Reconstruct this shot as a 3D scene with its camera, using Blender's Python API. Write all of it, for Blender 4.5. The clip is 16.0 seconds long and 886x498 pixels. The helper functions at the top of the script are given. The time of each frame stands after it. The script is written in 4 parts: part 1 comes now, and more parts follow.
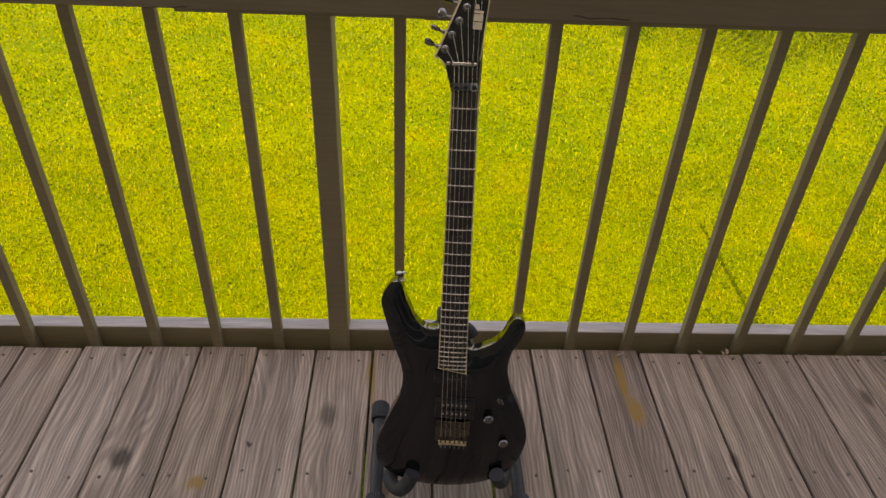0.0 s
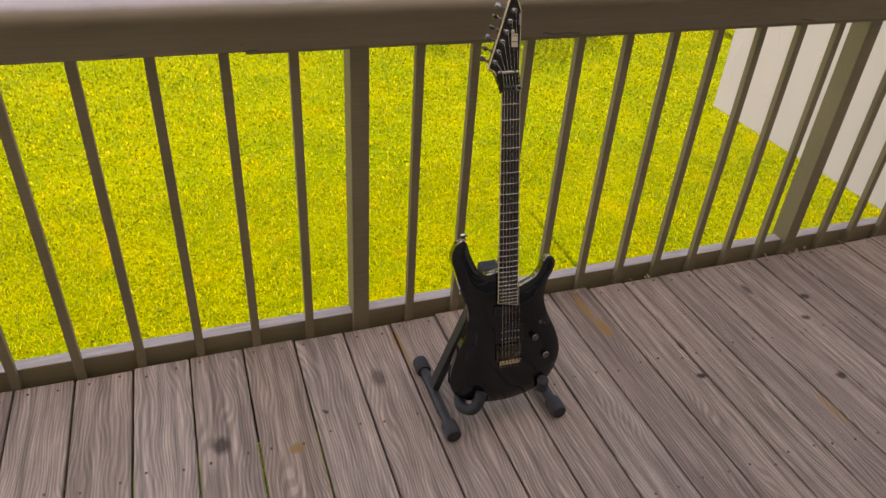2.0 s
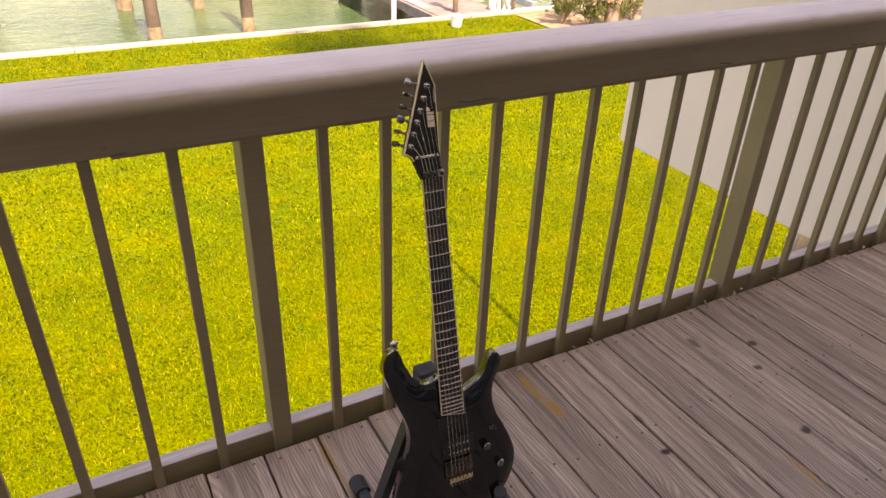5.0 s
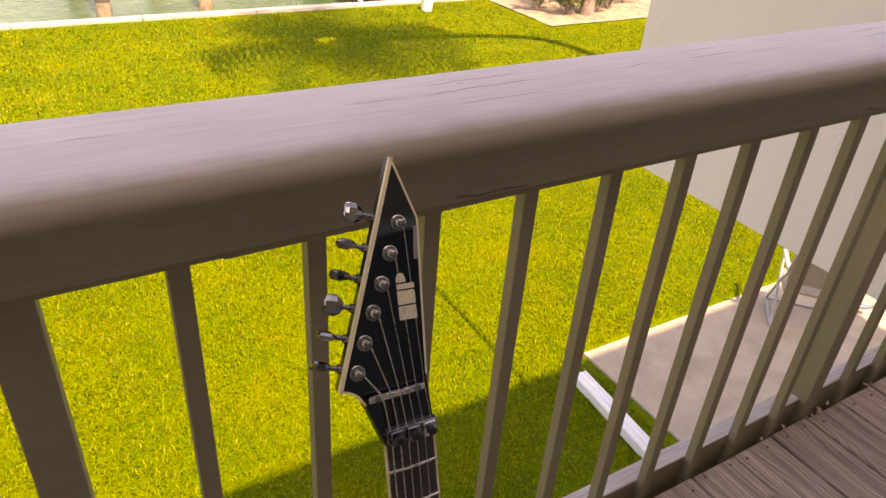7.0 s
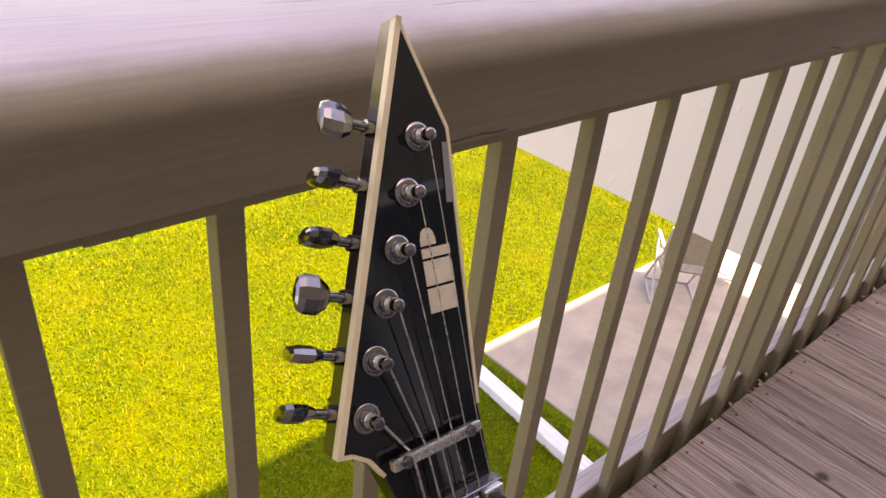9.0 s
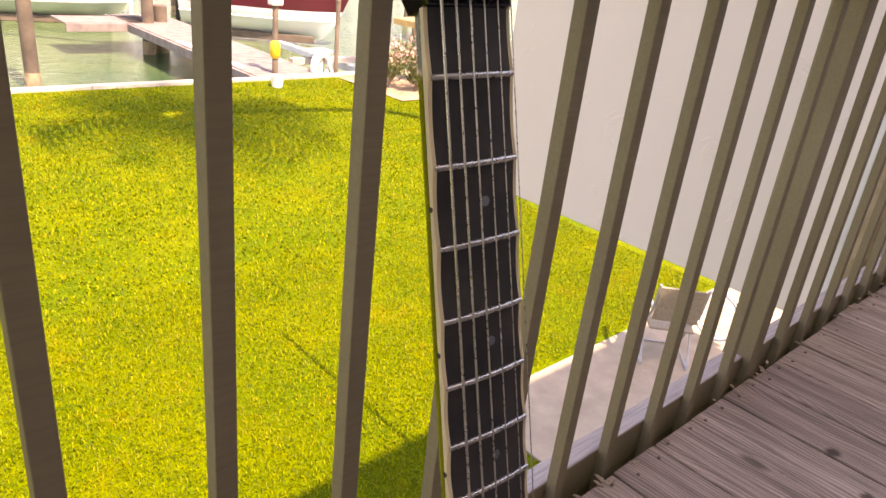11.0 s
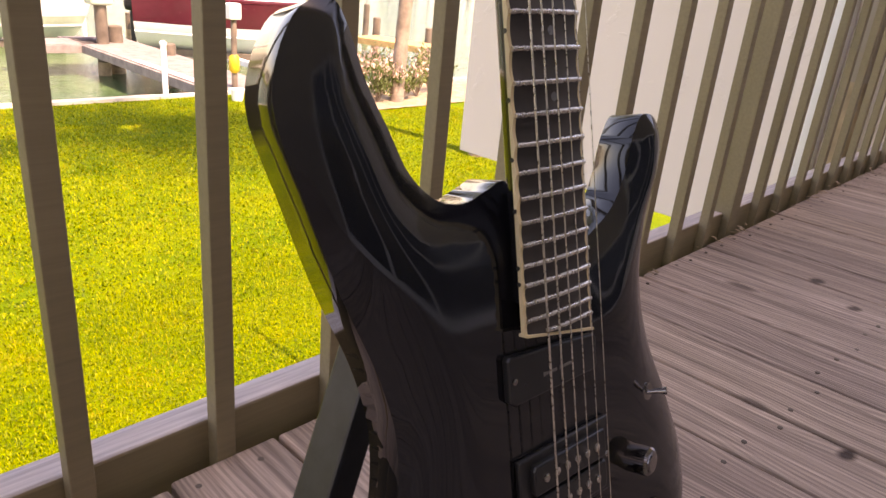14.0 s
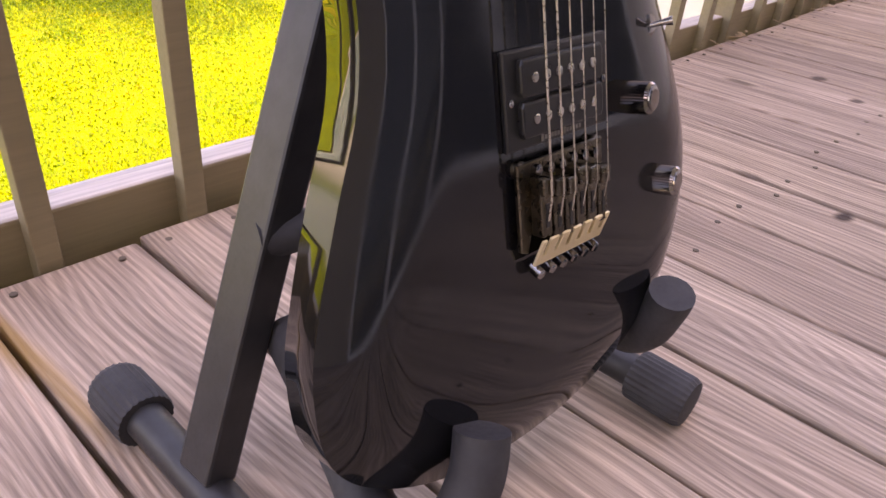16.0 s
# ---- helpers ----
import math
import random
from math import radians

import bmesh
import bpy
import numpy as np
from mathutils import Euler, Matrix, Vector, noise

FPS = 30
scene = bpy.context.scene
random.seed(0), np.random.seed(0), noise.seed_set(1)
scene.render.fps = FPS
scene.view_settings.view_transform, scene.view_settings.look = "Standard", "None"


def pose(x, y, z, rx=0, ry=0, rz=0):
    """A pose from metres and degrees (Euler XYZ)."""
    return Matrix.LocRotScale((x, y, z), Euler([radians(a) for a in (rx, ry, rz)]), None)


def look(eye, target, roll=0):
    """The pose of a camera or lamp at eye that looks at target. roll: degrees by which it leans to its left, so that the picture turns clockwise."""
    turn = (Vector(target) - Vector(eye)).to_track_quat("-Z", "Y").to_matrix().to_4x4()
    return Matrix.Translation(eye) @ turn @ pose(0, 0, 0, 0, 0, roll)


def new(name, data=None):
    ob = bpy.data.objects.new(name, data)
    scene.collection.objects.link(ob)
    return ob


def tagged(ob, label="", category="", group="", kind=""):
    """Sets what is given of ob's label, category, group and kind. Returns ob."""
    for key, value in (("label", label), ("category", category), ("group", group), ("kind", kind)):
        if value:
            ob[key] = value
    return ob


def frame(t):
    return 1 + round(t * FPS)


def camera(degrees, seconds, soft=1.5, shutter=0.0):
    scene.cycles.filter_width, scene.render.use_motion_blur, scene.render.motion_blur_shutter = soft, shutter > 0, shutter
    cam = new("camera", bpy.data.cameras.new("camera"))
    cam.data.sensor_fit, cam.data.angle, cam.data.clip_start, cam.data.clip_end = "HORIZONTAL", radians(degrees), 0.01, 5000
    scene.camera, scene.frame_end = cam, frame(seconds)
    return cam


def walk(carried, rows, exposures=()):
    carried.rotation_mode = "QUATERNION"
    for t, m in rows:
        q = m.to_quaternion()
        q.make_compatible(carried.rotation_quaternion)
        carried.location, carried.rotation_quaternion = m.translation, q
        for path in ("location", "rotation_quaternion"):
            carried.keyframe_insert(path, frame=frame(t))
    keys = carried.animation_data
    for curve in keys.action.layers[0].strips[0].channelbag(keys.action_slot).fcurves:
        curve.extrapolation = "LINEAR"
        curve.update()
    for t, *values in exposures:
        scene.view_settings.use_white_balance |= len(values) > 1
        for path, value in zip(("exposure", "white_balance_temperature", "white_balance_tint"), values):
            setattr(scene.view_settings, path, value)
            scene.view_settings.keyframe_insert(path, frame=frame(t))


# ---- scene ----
cam = camera(64.1, 16.0)
PATH = [
    (0, (-0.032, -0.12, 1.308), (0.055, 1.481, 0.113), 2.8),
    (0.5, (-0.215, -0.138, 1.318), (-0.061, 1.454, 0.118), 5.5),
    (1, (-0.376, -0.179, 1.364), (-0.05, 1.411, 0.195), 4.5),
    (1.5, (-0.519, -0.361, 1.392), (-0.039, 1.221, 0.267), 2.2),
    (2, (-0.61, -0.412, 1.415), (0.004, 1.128, 0.297), 4.1),
    (2.5, (-0.651, -0.406, 1.43), (0.077, 1.143, 0.396), 2.7),
    (3, (-0.709, -0.462, 1.444), (0.144, 1.051, 0.453), 2.6),
    (3.2, (-0.719, -0.483, 1.452), (0.178, 1.013, 0.474), 3.8),
    (5.3, (-0.478, -0.029, 1.396), (0.366, 1.47, 0.375), 2.1),
    (5.5, (-0.447, 0.069, 1.389), (0.429, 1.55, 0.369), 2.7),
    (6, (-0.37, 0.22, 1.372), (0.551, 1.656, 0.327), 3.4),
    (6.5, (-0.242, 0.395, 1.323), (0.678, 1.823, 0.266), 3.2),
    (7, (-0.156, 0.561, 1.269), (0.763, 1.995, 0.221), 4.5),
    (7.5, (-0.124, 0.656, 1.221), (0.819, 2.086, 0.189), 3.8),
    (8, (-0.121, 0.753, 1.187), (0.97, 2.077, 0.159), 3.8),
    (8.5, (-0.125, 0.774, 1.156), (1.055, 2.018, 0.126), 4.9),
    (9, (-0.117, 0.764, 1.112), (1.087, 1.998, 0.099), 6.4),
    (9.2, (-0.108, 0.758, 1.089), (1.084, 2.0, 0.071), 7.3),
    (11.5, (-0.179, 0.673, 0.811), (1.138, 1.989, 0.079), 6.3),
    (12.5, (-0.217, 0.632, 0.686), (1.155, 1.927, 0.021), 5.4),
    (13, (-0.221, 0.634, 0.627), (1.173, 1.905, -0.035), 5.0),
    (13.5, (-0.235, 0.614, 0.576), (1.149, 1.894, -0.094), 4.6),
    (14, (-0.236, 0.609, 0.526), (1.133, 1.867, -0.212), 5.5),
    (14.5, (-0.233, 0.6, 0.492), (1.121, 1.815, -0.337), 5.2),
    (15, (-0.225, 0.599, 0.451), (1.126, 1.773, -0.442), 5.2),
    (15.5, (-0.225, 0.594, 0.417), (1.116, 1.724, -0.545), 6.0),
    (16, (-0.231, 0.586, 0.382), (1.064, 1.694, -0.666), 5.4),
]
EXPOSURES = [(0.0, 1.63, 10900, 22), (3.0, 1.9, 10500, 30), (7.0, 1.76, 10700, 34), (8.0, 1.84, 10000, 36), (9.0, 2.25, 9400, 38), (11.5, 1.97, 9700, 36), (13.5, 1.92, 9900, 36), (14.5, 2.45, 9900, 38), (16.0, 3.0, 9700, 41)]
walk(cam, [(t, look(eye, target, roll)) for t, eye, target, roll in PATH], EXPOSURES)

from mathutils.geometry import delaunay_2d_cdt

# ---- light ----
world = bpy.data.worlds.new("sky")
scene.world = world
world.use_nodes = True
wn = world.node_tree
sky = wn.nodes.new("ShaderNodeTexSky")
sky.sky_type = "NISHITA"
sky.sun_disc = False
SUN_TO = Vector((0.0, 0.60, -1.0)).normalized()      # the way the sunlight travels
SUN_FROM = -SUN_TO
sky.sun_elevation = math.asin(SUN_FROM.z)
sky.sun_rotation = math.atan2(SUN_FROM.x, SUN_FROM.y)
wn.links.new(sky.outputs[0], wn.nodes["Background"].inputs[0])
wn.nodes["Background"].inputs[1].default_value = 0.15
sun = new("sun", bpy.data.lights.new("sun", "SUN"))
sun.data.energy, sun.data.angle, sun.data.color = 3.0, radians(0.5), (1.0, 0.95, 0.86)
sun.matrix_world = look((0, 0, 30), Vector((0, 0, 30)) + SUN_TO)

# ---- materials ----
def nodes_of(name):
    m = bpy.data.materials.new(name)
    m.use_nodes = True
    t = m.node_tree
    return m, t, t.nodes["Principled BSDF"]


def put(t, kind, **values):
    n = t.nodes.new(kind)
    for k, v in values.items():
        n.inputs[k.replace("_", " ")].default_value = v
    return n


def coords(t, kind="Object", scale=(1, 1, 1)):
    c = t.nodes.new("ShaderNodeTexCoord")
    mp = t.nodes.new("ShaderNodeMapping")
    mp.inputs["Scale"].default_value = scale
    t.links.new(c.outputs[kind], mp.inputs["Vector"])
    return mp


def world_coords(t, scale=(1, 1, 1)):
    g = t.nodes.new("ShaderNodeNewGeometry")
    mp = t.nodes.new("ShaderNodeMapping")
    mp.inputs["Scale"].default_value = scale
    t.links.new(g.outputs["Position"], mp.inputs["Vector"])
    return mp


def noise_tex(t, vec, scale, detail=4.0, rough=0.55, dist=0.0):
    n = put(t, "ShaderNodeTexNoise", Scale=scale, Detail=detail, Roughness=rough, Distortion=dist)
    t.links.new(vec.outputs[0], n.inputs["Vector"])
    return n


def ramp(t, src, stops):
    r = t.nodes.new("ShaderNodeValToRGB")
    el = r.color_ramp.elements
    while len(el) < len(stops):
        el.new(0.5)
    for e, (p, c) in zip(el, stops):
        e.position, e.color = p, (*c, 1.0)
    t.links.new(src, r.inputs[0])
    return r


def mix(t, fac, a, b, how="MIX"):
    m = t.nodes.new("ShaderNodeMix")
    m.data_type, m.blend_type = "RGBA", how
    for v, i in ((fac, 0), (a, 6), (b, 7)):
        if isinstance(v, (int, float)):
            m.inputs[i].default_value = v
        elif isinstance(v, tuple):
            m.inputs[i].default_value = (*v, 1.0)
        else:
            t.links.new(v, m.inputs[i])
    return m.outputs[2]


def bump(t, bsdf, height, strength, distance=0.002):
    b = put(t, "ShaderNodeBump", Strength=strength, Distance=distance)
    t.links.new(height, b.inputs["Height"])
    t.links.new(b.outputs[0], bsdf.inputs["Normal"])


def remap(t, src, lo, hi, a, b):
    m = t.nodes.new("ShaderNodeMapRange")
    for i, v in enumerate((lo, hi, a, b)):
        m.inputs[1 + i].default_value = v
    t.links.new(src, m.inputs[0])
    return m.outputs[0]


def plain(name, color, rough=0.5, metal=0.0, scale=30.0, vary=0.25, relief=0.15, dist=0.001, coat=0.0, spec=0.5):
    """A surface with mottling at two scales and fine relief."""
    m, t, b = nodes_of(name)
    v = world_coords(t)
    big, fine = noise_tex(t, v, scale * 0.15, 3), noise_tex(t, v, scale, 5)
    c = ramp(t, big.outputs[0], [(0.3, tuple(x * (1 - vary) for x in color)), (0.7, tuple(min(1, x * (1 + vary)) for x in color))])
    c2 = mix(t, vary * 0.7, c.outputs[0], fine.outputs[0], "OVERLAY")
    t.links.new(c2, b.inputs["Base Color"])
    t.links.new(remap(t, fine.outputs[0], 0.3, 0.7, max(0, rough - 0.08), min(1, rough + 0.08)), b.inputs["Roughness"])
    b.inputs["Metallic"].default_value = metal
    b.inputs["Coat Weight"].default_value = coat
    b.inputs["Specular IOR Level"].default_value = spec
    if relief:
        bump(t, b, fine.outputs[0], relief, dist)
    return m


def deck_wood():
    m, t, b = nodes_of("weathered_deck_wood")
    info = t.nodes.new("ShaderNodeObjectInfo")
    g = t.nodes.new("ShaderNodeNewGeometry")
    shift = put(t, "ShaderNodeVectorMath")
    shift.operation = "MULTIPLY_ADD"
    comb = t.nodes.new("ShaderNodeCombineXYZ")
    for i, k in enumerate((3.1, 17.0, 5.0)):
        mm = put(t, "ShaderNodeMath")
        mm.operation = "MULTIPLY"
        mm.inputs[1].default_value = k
        t.links.new(info.outputs["Random"], mm.inputs[0])
        t.links.new(mm.outputs[0], comb.inputs[i])
    shift.inputs[1].default_value = (1, 1, 1)
    t.links.new(g.outputs["Position"], shift.inputs[0])
    t.links.new(comb.outputs[0], shift.inputs[2])
    def mapped(scale):
        mp = t.nodes.new("ShaderNodeMapping")
        mp.inputs["Scale"].default_value = scale
        t.links.new(shift.outputs[0], mp.inputs["Vector"])
        return mp
    # cathedral rings: a wave across the board, bent by slow noise along it
    bend = noise_tex(t, mapped((4.0, 1.1, 4.0)), 1.6, 2.0, 0.5)
    add = put(t, "ShaderNodeVectorMath")
    add.operation = "MULTIPLY_ADD"
    add.inputs[1].default_value = (0.16, 0.0, 0.0)
    t.links.new(bend.outputs["Color"], add.inputs[0])
    t.links.new(shift.outputs[0], add.inputs[2])
    wave = put(t, "ShaderNodeTexWave", Scale=34.0, Distortion=1.0, Detail=3.0, Detail_Scale=1.2)
    wave.bands_direction = "X"
    mpw = t.nodes.new("ShaderNodeMapping")
    mpw.inputs["Scale"].default_value = (1, 0.06, 0)
    t.links.new(add.outputs[0], mpw.inputs["Vector"])
    t.links.new(mpw.outputs[0], wave.inputs["Vector"])
    fibre = noise_tex(t, mapped((1.0, 0.025, 1.0)), 420.0, 4.0, 0.6)
    streak = noise_tex(t, mapped((1.0, 0.04, 1.0)), 55.0, 3.0, 0.6)
    blotch = noise_tex(t, mapped((1, 0.5, 1)), 5.0, 4.0, 0.6)
    tone = ramp(t, info.outputs["Random"], [(0.0, (0.30, 0.228, 0.18)), (0.35, (0.42, 0.328, 0.262)), (0.7, (0.36, 0.275, 0.21)), (1.0, (0.49, 0.40, 0.335))])
    c = mix(t, 0.5, tone.outputs[0], ramp(t, wave.outputs[0], [(0.25, (0.32, 0.30, 0.29)), (0.8, (0.62, 0.60, 0.58))]).outputs[0], "OVERLAY")
    c = mix(t, 0.7, c, ramp(t, streak.outputs[0], [(0.35, (0.27, 0.26, 0.26)), (0.65, (0.68, 0.67, 0.66))]).outputs[0], "OVERLAY")
    c = mix(t, 0.6, c, ramp(t, fibre.outputs[0], [(0.35, (0.3, 0.3, 0.3)), (0.65, (0.66, 0.66, 0.66))]).outputs[0], "OVERLAY")
    c = mix(t, 0.35, c, ramp(t, blotch.outputs[0], [(0.3, (0.33, 0.32, 0.31)), (0.7, (0.62, 0.6, 0.6))]).outputs[0], "OVERLAY")
    # knots and resin stains where the boards have them: x, y, half width, half length, strength, colour
    dark, amber = (0.045, 0.028, 0.02), (0.34, 0.19, 0.05)
    for x, y, w, l, s, col in ((0.683, 0.728, 0.017, 0.011, 1.0, dark), (-0.657, 0.856, 0.022, 0.03, 0.8, dark), (-0.480, 0.793, 0.022, 0.017, 0.85, amber),
                               (0.498, 1.100, 0.014, 0.085, 1.0, amber), (0.512, 0.995, 0.02, 0.045, 0.95, amber), (-0.390, 0.896, 0.007, 0.007, 0.9, dark),
                               (1.103, 1.038, 0.014, 0.03, 0.7, dark), (1.281, 0.956, 0.015, 0.015, 0.9, dark), (1.197, 0.861, 0.014, 0.012, 0.85, dark),
                               (-0.128, 1.120, 0.012, 0.06, 0.75, amber), (0.704, 0.856, 0.012, 0.02, 0.5, dark), (1.097, 0.610, 0.016, 0.014, 0.9, dark),
                               (1.362, 0.428, 0.017, 0.016, 0.8, dark), (-0.222, 0.976, 0.02, 0.035, 0.6, dark), (-0.118, 1.040, 0.008, 0.08, 0.6, amber), (0.966, 0.516, 0.012, 0.07, 0.6, amber)):
        sub = put(t, "ShaderNodeVectorMath")
        sub.operation = "SUBTRACT"
        sub.inputs[1].default_value = (x, y, 0)
        wob = put(t, "ShaderNodeVectorMath")
        wob.operation = "MULTIPLY_ADD"
        wob.inputs[1].default_value = (0.02, 0.03, 0)
        t.links.new(streak.outputs["Color"], wob.inputs[0])
        t.links.new(g.outputs["Position"], wob.inputs[2])
        sub.inputs[1].default_value = (x + 0.01, y + 0.015, 0)
        t.links.new(wob.outputs[0], sub.inputs[0])
        sc = put(t, "ShaderNodeVectorMath")
        sc.operation = "MULTIPLY"
        sc.inputs[1].default_value = (1 / w, 1 / l, 0)
        t.links.new(sub.outputs[0], sc.inputs[0])
        ln = put(t, "ShaderNodeVectorMath")
        ln.operation = "LENGTH"
        t.links.new(sc.outputs[0], ln.inputs[0])
        c = mix(t, remap(t, ln.outputs["Value"], 0.55, 1.25, s, 0.0), c, col)
    t.links.new(c, b.inputs["Base Color"])
    b.inputs["Roughness"].default_value = 0.75
    b.inputs["Specular IOR Level"].default_value = 0.3
    h = mix(t, 0.5, wave.outputs[0], fibre.outputs[0])
    bump(t, b, h, 0.55, 0.0022)
    return m


def rail_paint(name, dark, high, cracked_lit_top=False, low=False):
    m, t, b = nodes_of(name)
    v = world_coords(t)
    big = noise_tex(t, v, 3.0, 4)
    grain = noise_tex(t, world_coords(t, (0.05, 1, 1)), 160.0, 4, 0.6)
    c = ramp(t, big.outputs[0], [(0.3, dark), (0.7, high)])
    col = c.outputs[0]
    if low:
        # light falling on the upper side, painted in above this height
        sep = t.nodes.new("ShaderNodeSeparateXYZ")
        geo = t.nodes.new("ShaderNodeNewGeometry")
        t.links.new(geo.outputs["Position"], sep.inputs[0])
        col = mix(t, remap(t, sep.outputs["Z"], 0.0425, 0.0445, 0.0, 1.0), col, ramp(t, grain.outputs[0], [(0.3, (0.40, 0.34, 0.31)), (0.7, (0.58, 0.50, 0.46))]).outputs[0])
    if cracked_lit_top:
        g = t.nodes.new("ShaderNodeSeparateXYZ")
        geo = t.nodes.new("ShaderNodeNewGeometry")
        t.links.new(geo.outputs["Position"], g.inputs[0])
        edge_noise = noise_tex(t, v, 22.0, 4, 0.6)
        top = put(t, "ShaderNodeMath")                 # skylight on the flat top, painted in as a paler colour
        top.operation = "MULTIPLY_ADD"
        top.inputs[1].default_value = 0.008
        t.links.new(edge_noise.outputs[0], top.inputs[0])
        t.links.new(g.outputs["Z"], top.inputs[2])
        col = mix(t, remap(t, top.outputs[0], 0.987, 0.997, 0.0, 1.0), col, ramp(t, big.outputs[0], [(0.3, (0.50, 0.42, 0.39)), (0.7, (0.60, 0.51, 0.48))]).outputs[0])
        drift = noise_tex(t, world_coords(t, (1, 0, 0)), 2.4, 5, 0.6)
        gate = noise_tex(t, world_coords(t, (1, 0, 0)), 5.0, 2)
        for y0, amp, half, lo, hi in ((1.235, 0.05, 0.0009, 0.47, 0.55), (1.262, 0.06, 0.0007, 0.52, 0.58), (1.195, 0.03, 0.0006, 0.56, 0.6)):
            line = put(t, "ShaderNodeMath")
            line.operation = "MULTIPLY_ADD"
            line.inputs[1].default_value, line.inputs[2].default_value = amp, y0 - 0.5 * amp
            t.links.new(drift.outputs[0], line.inputs[0])
            off = put(t, "ShaderNodeMath")
            off.operation = "SUBTRACT"
            t.links.new(g.outputs["Y"], off.inputs[0])
            t.links.new(line.outputs[0], off.inputs[1])
            ab = put(t, "ShaderNodeMath")
            ab.operation = "ABSOLUTE"
            t.links.new(off.outputs[0], ab.inputs[0])
            mask = put(t, "ShaderNodeMath")
            mask.operation = "MULTIPLY"
            t.links.new(remap(t, ab.outputs[0], half * 0.4, half * 1.6, 0.85, 0.0), mask.inputs[0])
            t.links.new(remap(t, gate.outputs[0], lo, hi, 0.0, 1.0), mask.inputs[1])
            col = mix(t, mask.outputs[0], col, (0.06, 0.045, 0.04))
        chips = noise_tex(t, world_coords(t, (0.4, 1, 1)), 60.0, 2, 0.4)
        col = mix(t, remap(t, chips.outputs[0], 0.775, 0.79, 0.0, 0.5), col, (0.10, 0.075, 0.065))
    col = mix(t, 0.22, col, grain.outputs[0], "OVERLAY")
    t.links.new(col, b.inputs["Base Color"])
    b.inputs["Roughness"].default_value = 0.62
    bump(t, b, grain.outputs[0], 0.3, 0.0012)
    return m


def stucco():
    m, t, b = nodes_of("white_stucco")
    v = world_coords(t)
    a = noise_tex(t, v, 5.5, 6, 0.6, 0.6)
    f = noise_tex(t, v, 70.0, 5, 0.6)
    s = noise_tex(t, world_coords(t, (1, 1, 0.4)), 0.9, 4)
    c = ramp(t, s.outputs[0], [(0.3, (0.76, 0.67, 0.61)), (0.7, (0.84, 0.745, 0.685))])
    t.links.new(c.outputs[0], b.inputs["Base Color"])
    b.inputs["Roughness"].default_value = 0.9
    r = ramp(t, a.outputs[0], [(0.60, (0, 0, 0)), (0.65, (1, 1, 1))])
    bump(t, b, mix(t, 0.25, r.outputs[0], f.outputs[0]), 0.35, 0.008)
    return m


def lawn_soil():
    m, t, b = nodes_of("lawn_turf")
    v = world_coords(t)
    a, f, p = noise_tex(t, v, 1.1, 4), noise_tex(t, v, 45.0, 5, 0.7), noise_tex(t, v, 9.0, 4, 0.65)
    c = ramp(t, a.outputs[0], [(0.35, (0.09, 0.15, 0.0015)), (0.65, (0.155, 0.195, 0.002))])
    c2 = mix(t, 0.75, c.outputs[0], ramp(t, f.outputs[0], [(0.3, (0.16, 0.17, 0.1)), (0.7, (0.8, 0.8, 0.6))]).outputs[0], "OVERLAY")
    c2 = mix(t, 0.4, c2, p.outputs[0], "OVERLAY")
    t.links.new(c2, b.inputs["Base Color"])
    b.inputs["Roughness"].default_value = 0.9
    b.inputs["Specular IOR Level"].default_value = 0.1
    bump(t, b, f.outputs[0], 0.8, 0.03)
    return m


def grass_leaf():
    m, t, b = nodes_of("grass_blade")
    g = t.nodes.new("ShaderNodeNewGeometry")
    v = world_coords(t)
    dry = noise_tex(t, v, 1.3, 4, 0.6)
    c = ramp(t, g.outputs["Random Per Island"], [(0.0, (0.060, 0.108, 0.001)), (0.5, (0.185, 0.238, 0.0015)), (1.0, (0.335, 0.345, 0.0025))])
    c2 = mix(t, remap(t, dry.outputs[0], 0.54, 0.70, 0.0, 0.8), c.outputs[0], (0.34, 0.285, 0.004))
    t.links.new(c2, b.inputs["Base Color"])
    b.inputs["Roughness"].default_value = 0.55
    b.inputs["Specular IOR Level"].default_value = 0.2
    tr = t.nodes.new("ShaderNodeBsdfTranslucent")
    t.links.new(c2, tr.inputs["Color"])
    ms = t.nodes.new("ShaderNodeMixShader")
    ms.inputs[0].default_value = 0.35
    t.links.new(b.outputs[0], ms.inputs[1])
    t.links.new(tr.outputs[0], ms.inputs[2])
    t.links.new(ms.outputs[0], t.nodes["Material Output"].inputs["Surface"])
    return m


def water_mat():
    m, t, b = nodes_of("canal_water")
    v = world_coords(t, (1, 1.6, 1))
    a = noise_tex(t, v, 2.2, 5, 0.6, 0.4)
    s = noise_tex(t, world_coords(t), 0.22, 3)
    c = ramp(t, s.outputs[0], [(0.35, (0.045, 0.10, 0.045)), (0.65, (0.10, 0.16, 0.075))])
    t.links.new(c.outputs[0], b.inputs["Base Color"])
    b.inputs["Roughness"].default_value = 0.08
    b.inputs["IOR"].default_value = 1.33
    b.inputs["Specular IOR Level"].default_value = 0.35
    bump(t, b, a.outputs[0], 0.75, 0.10)
    return m


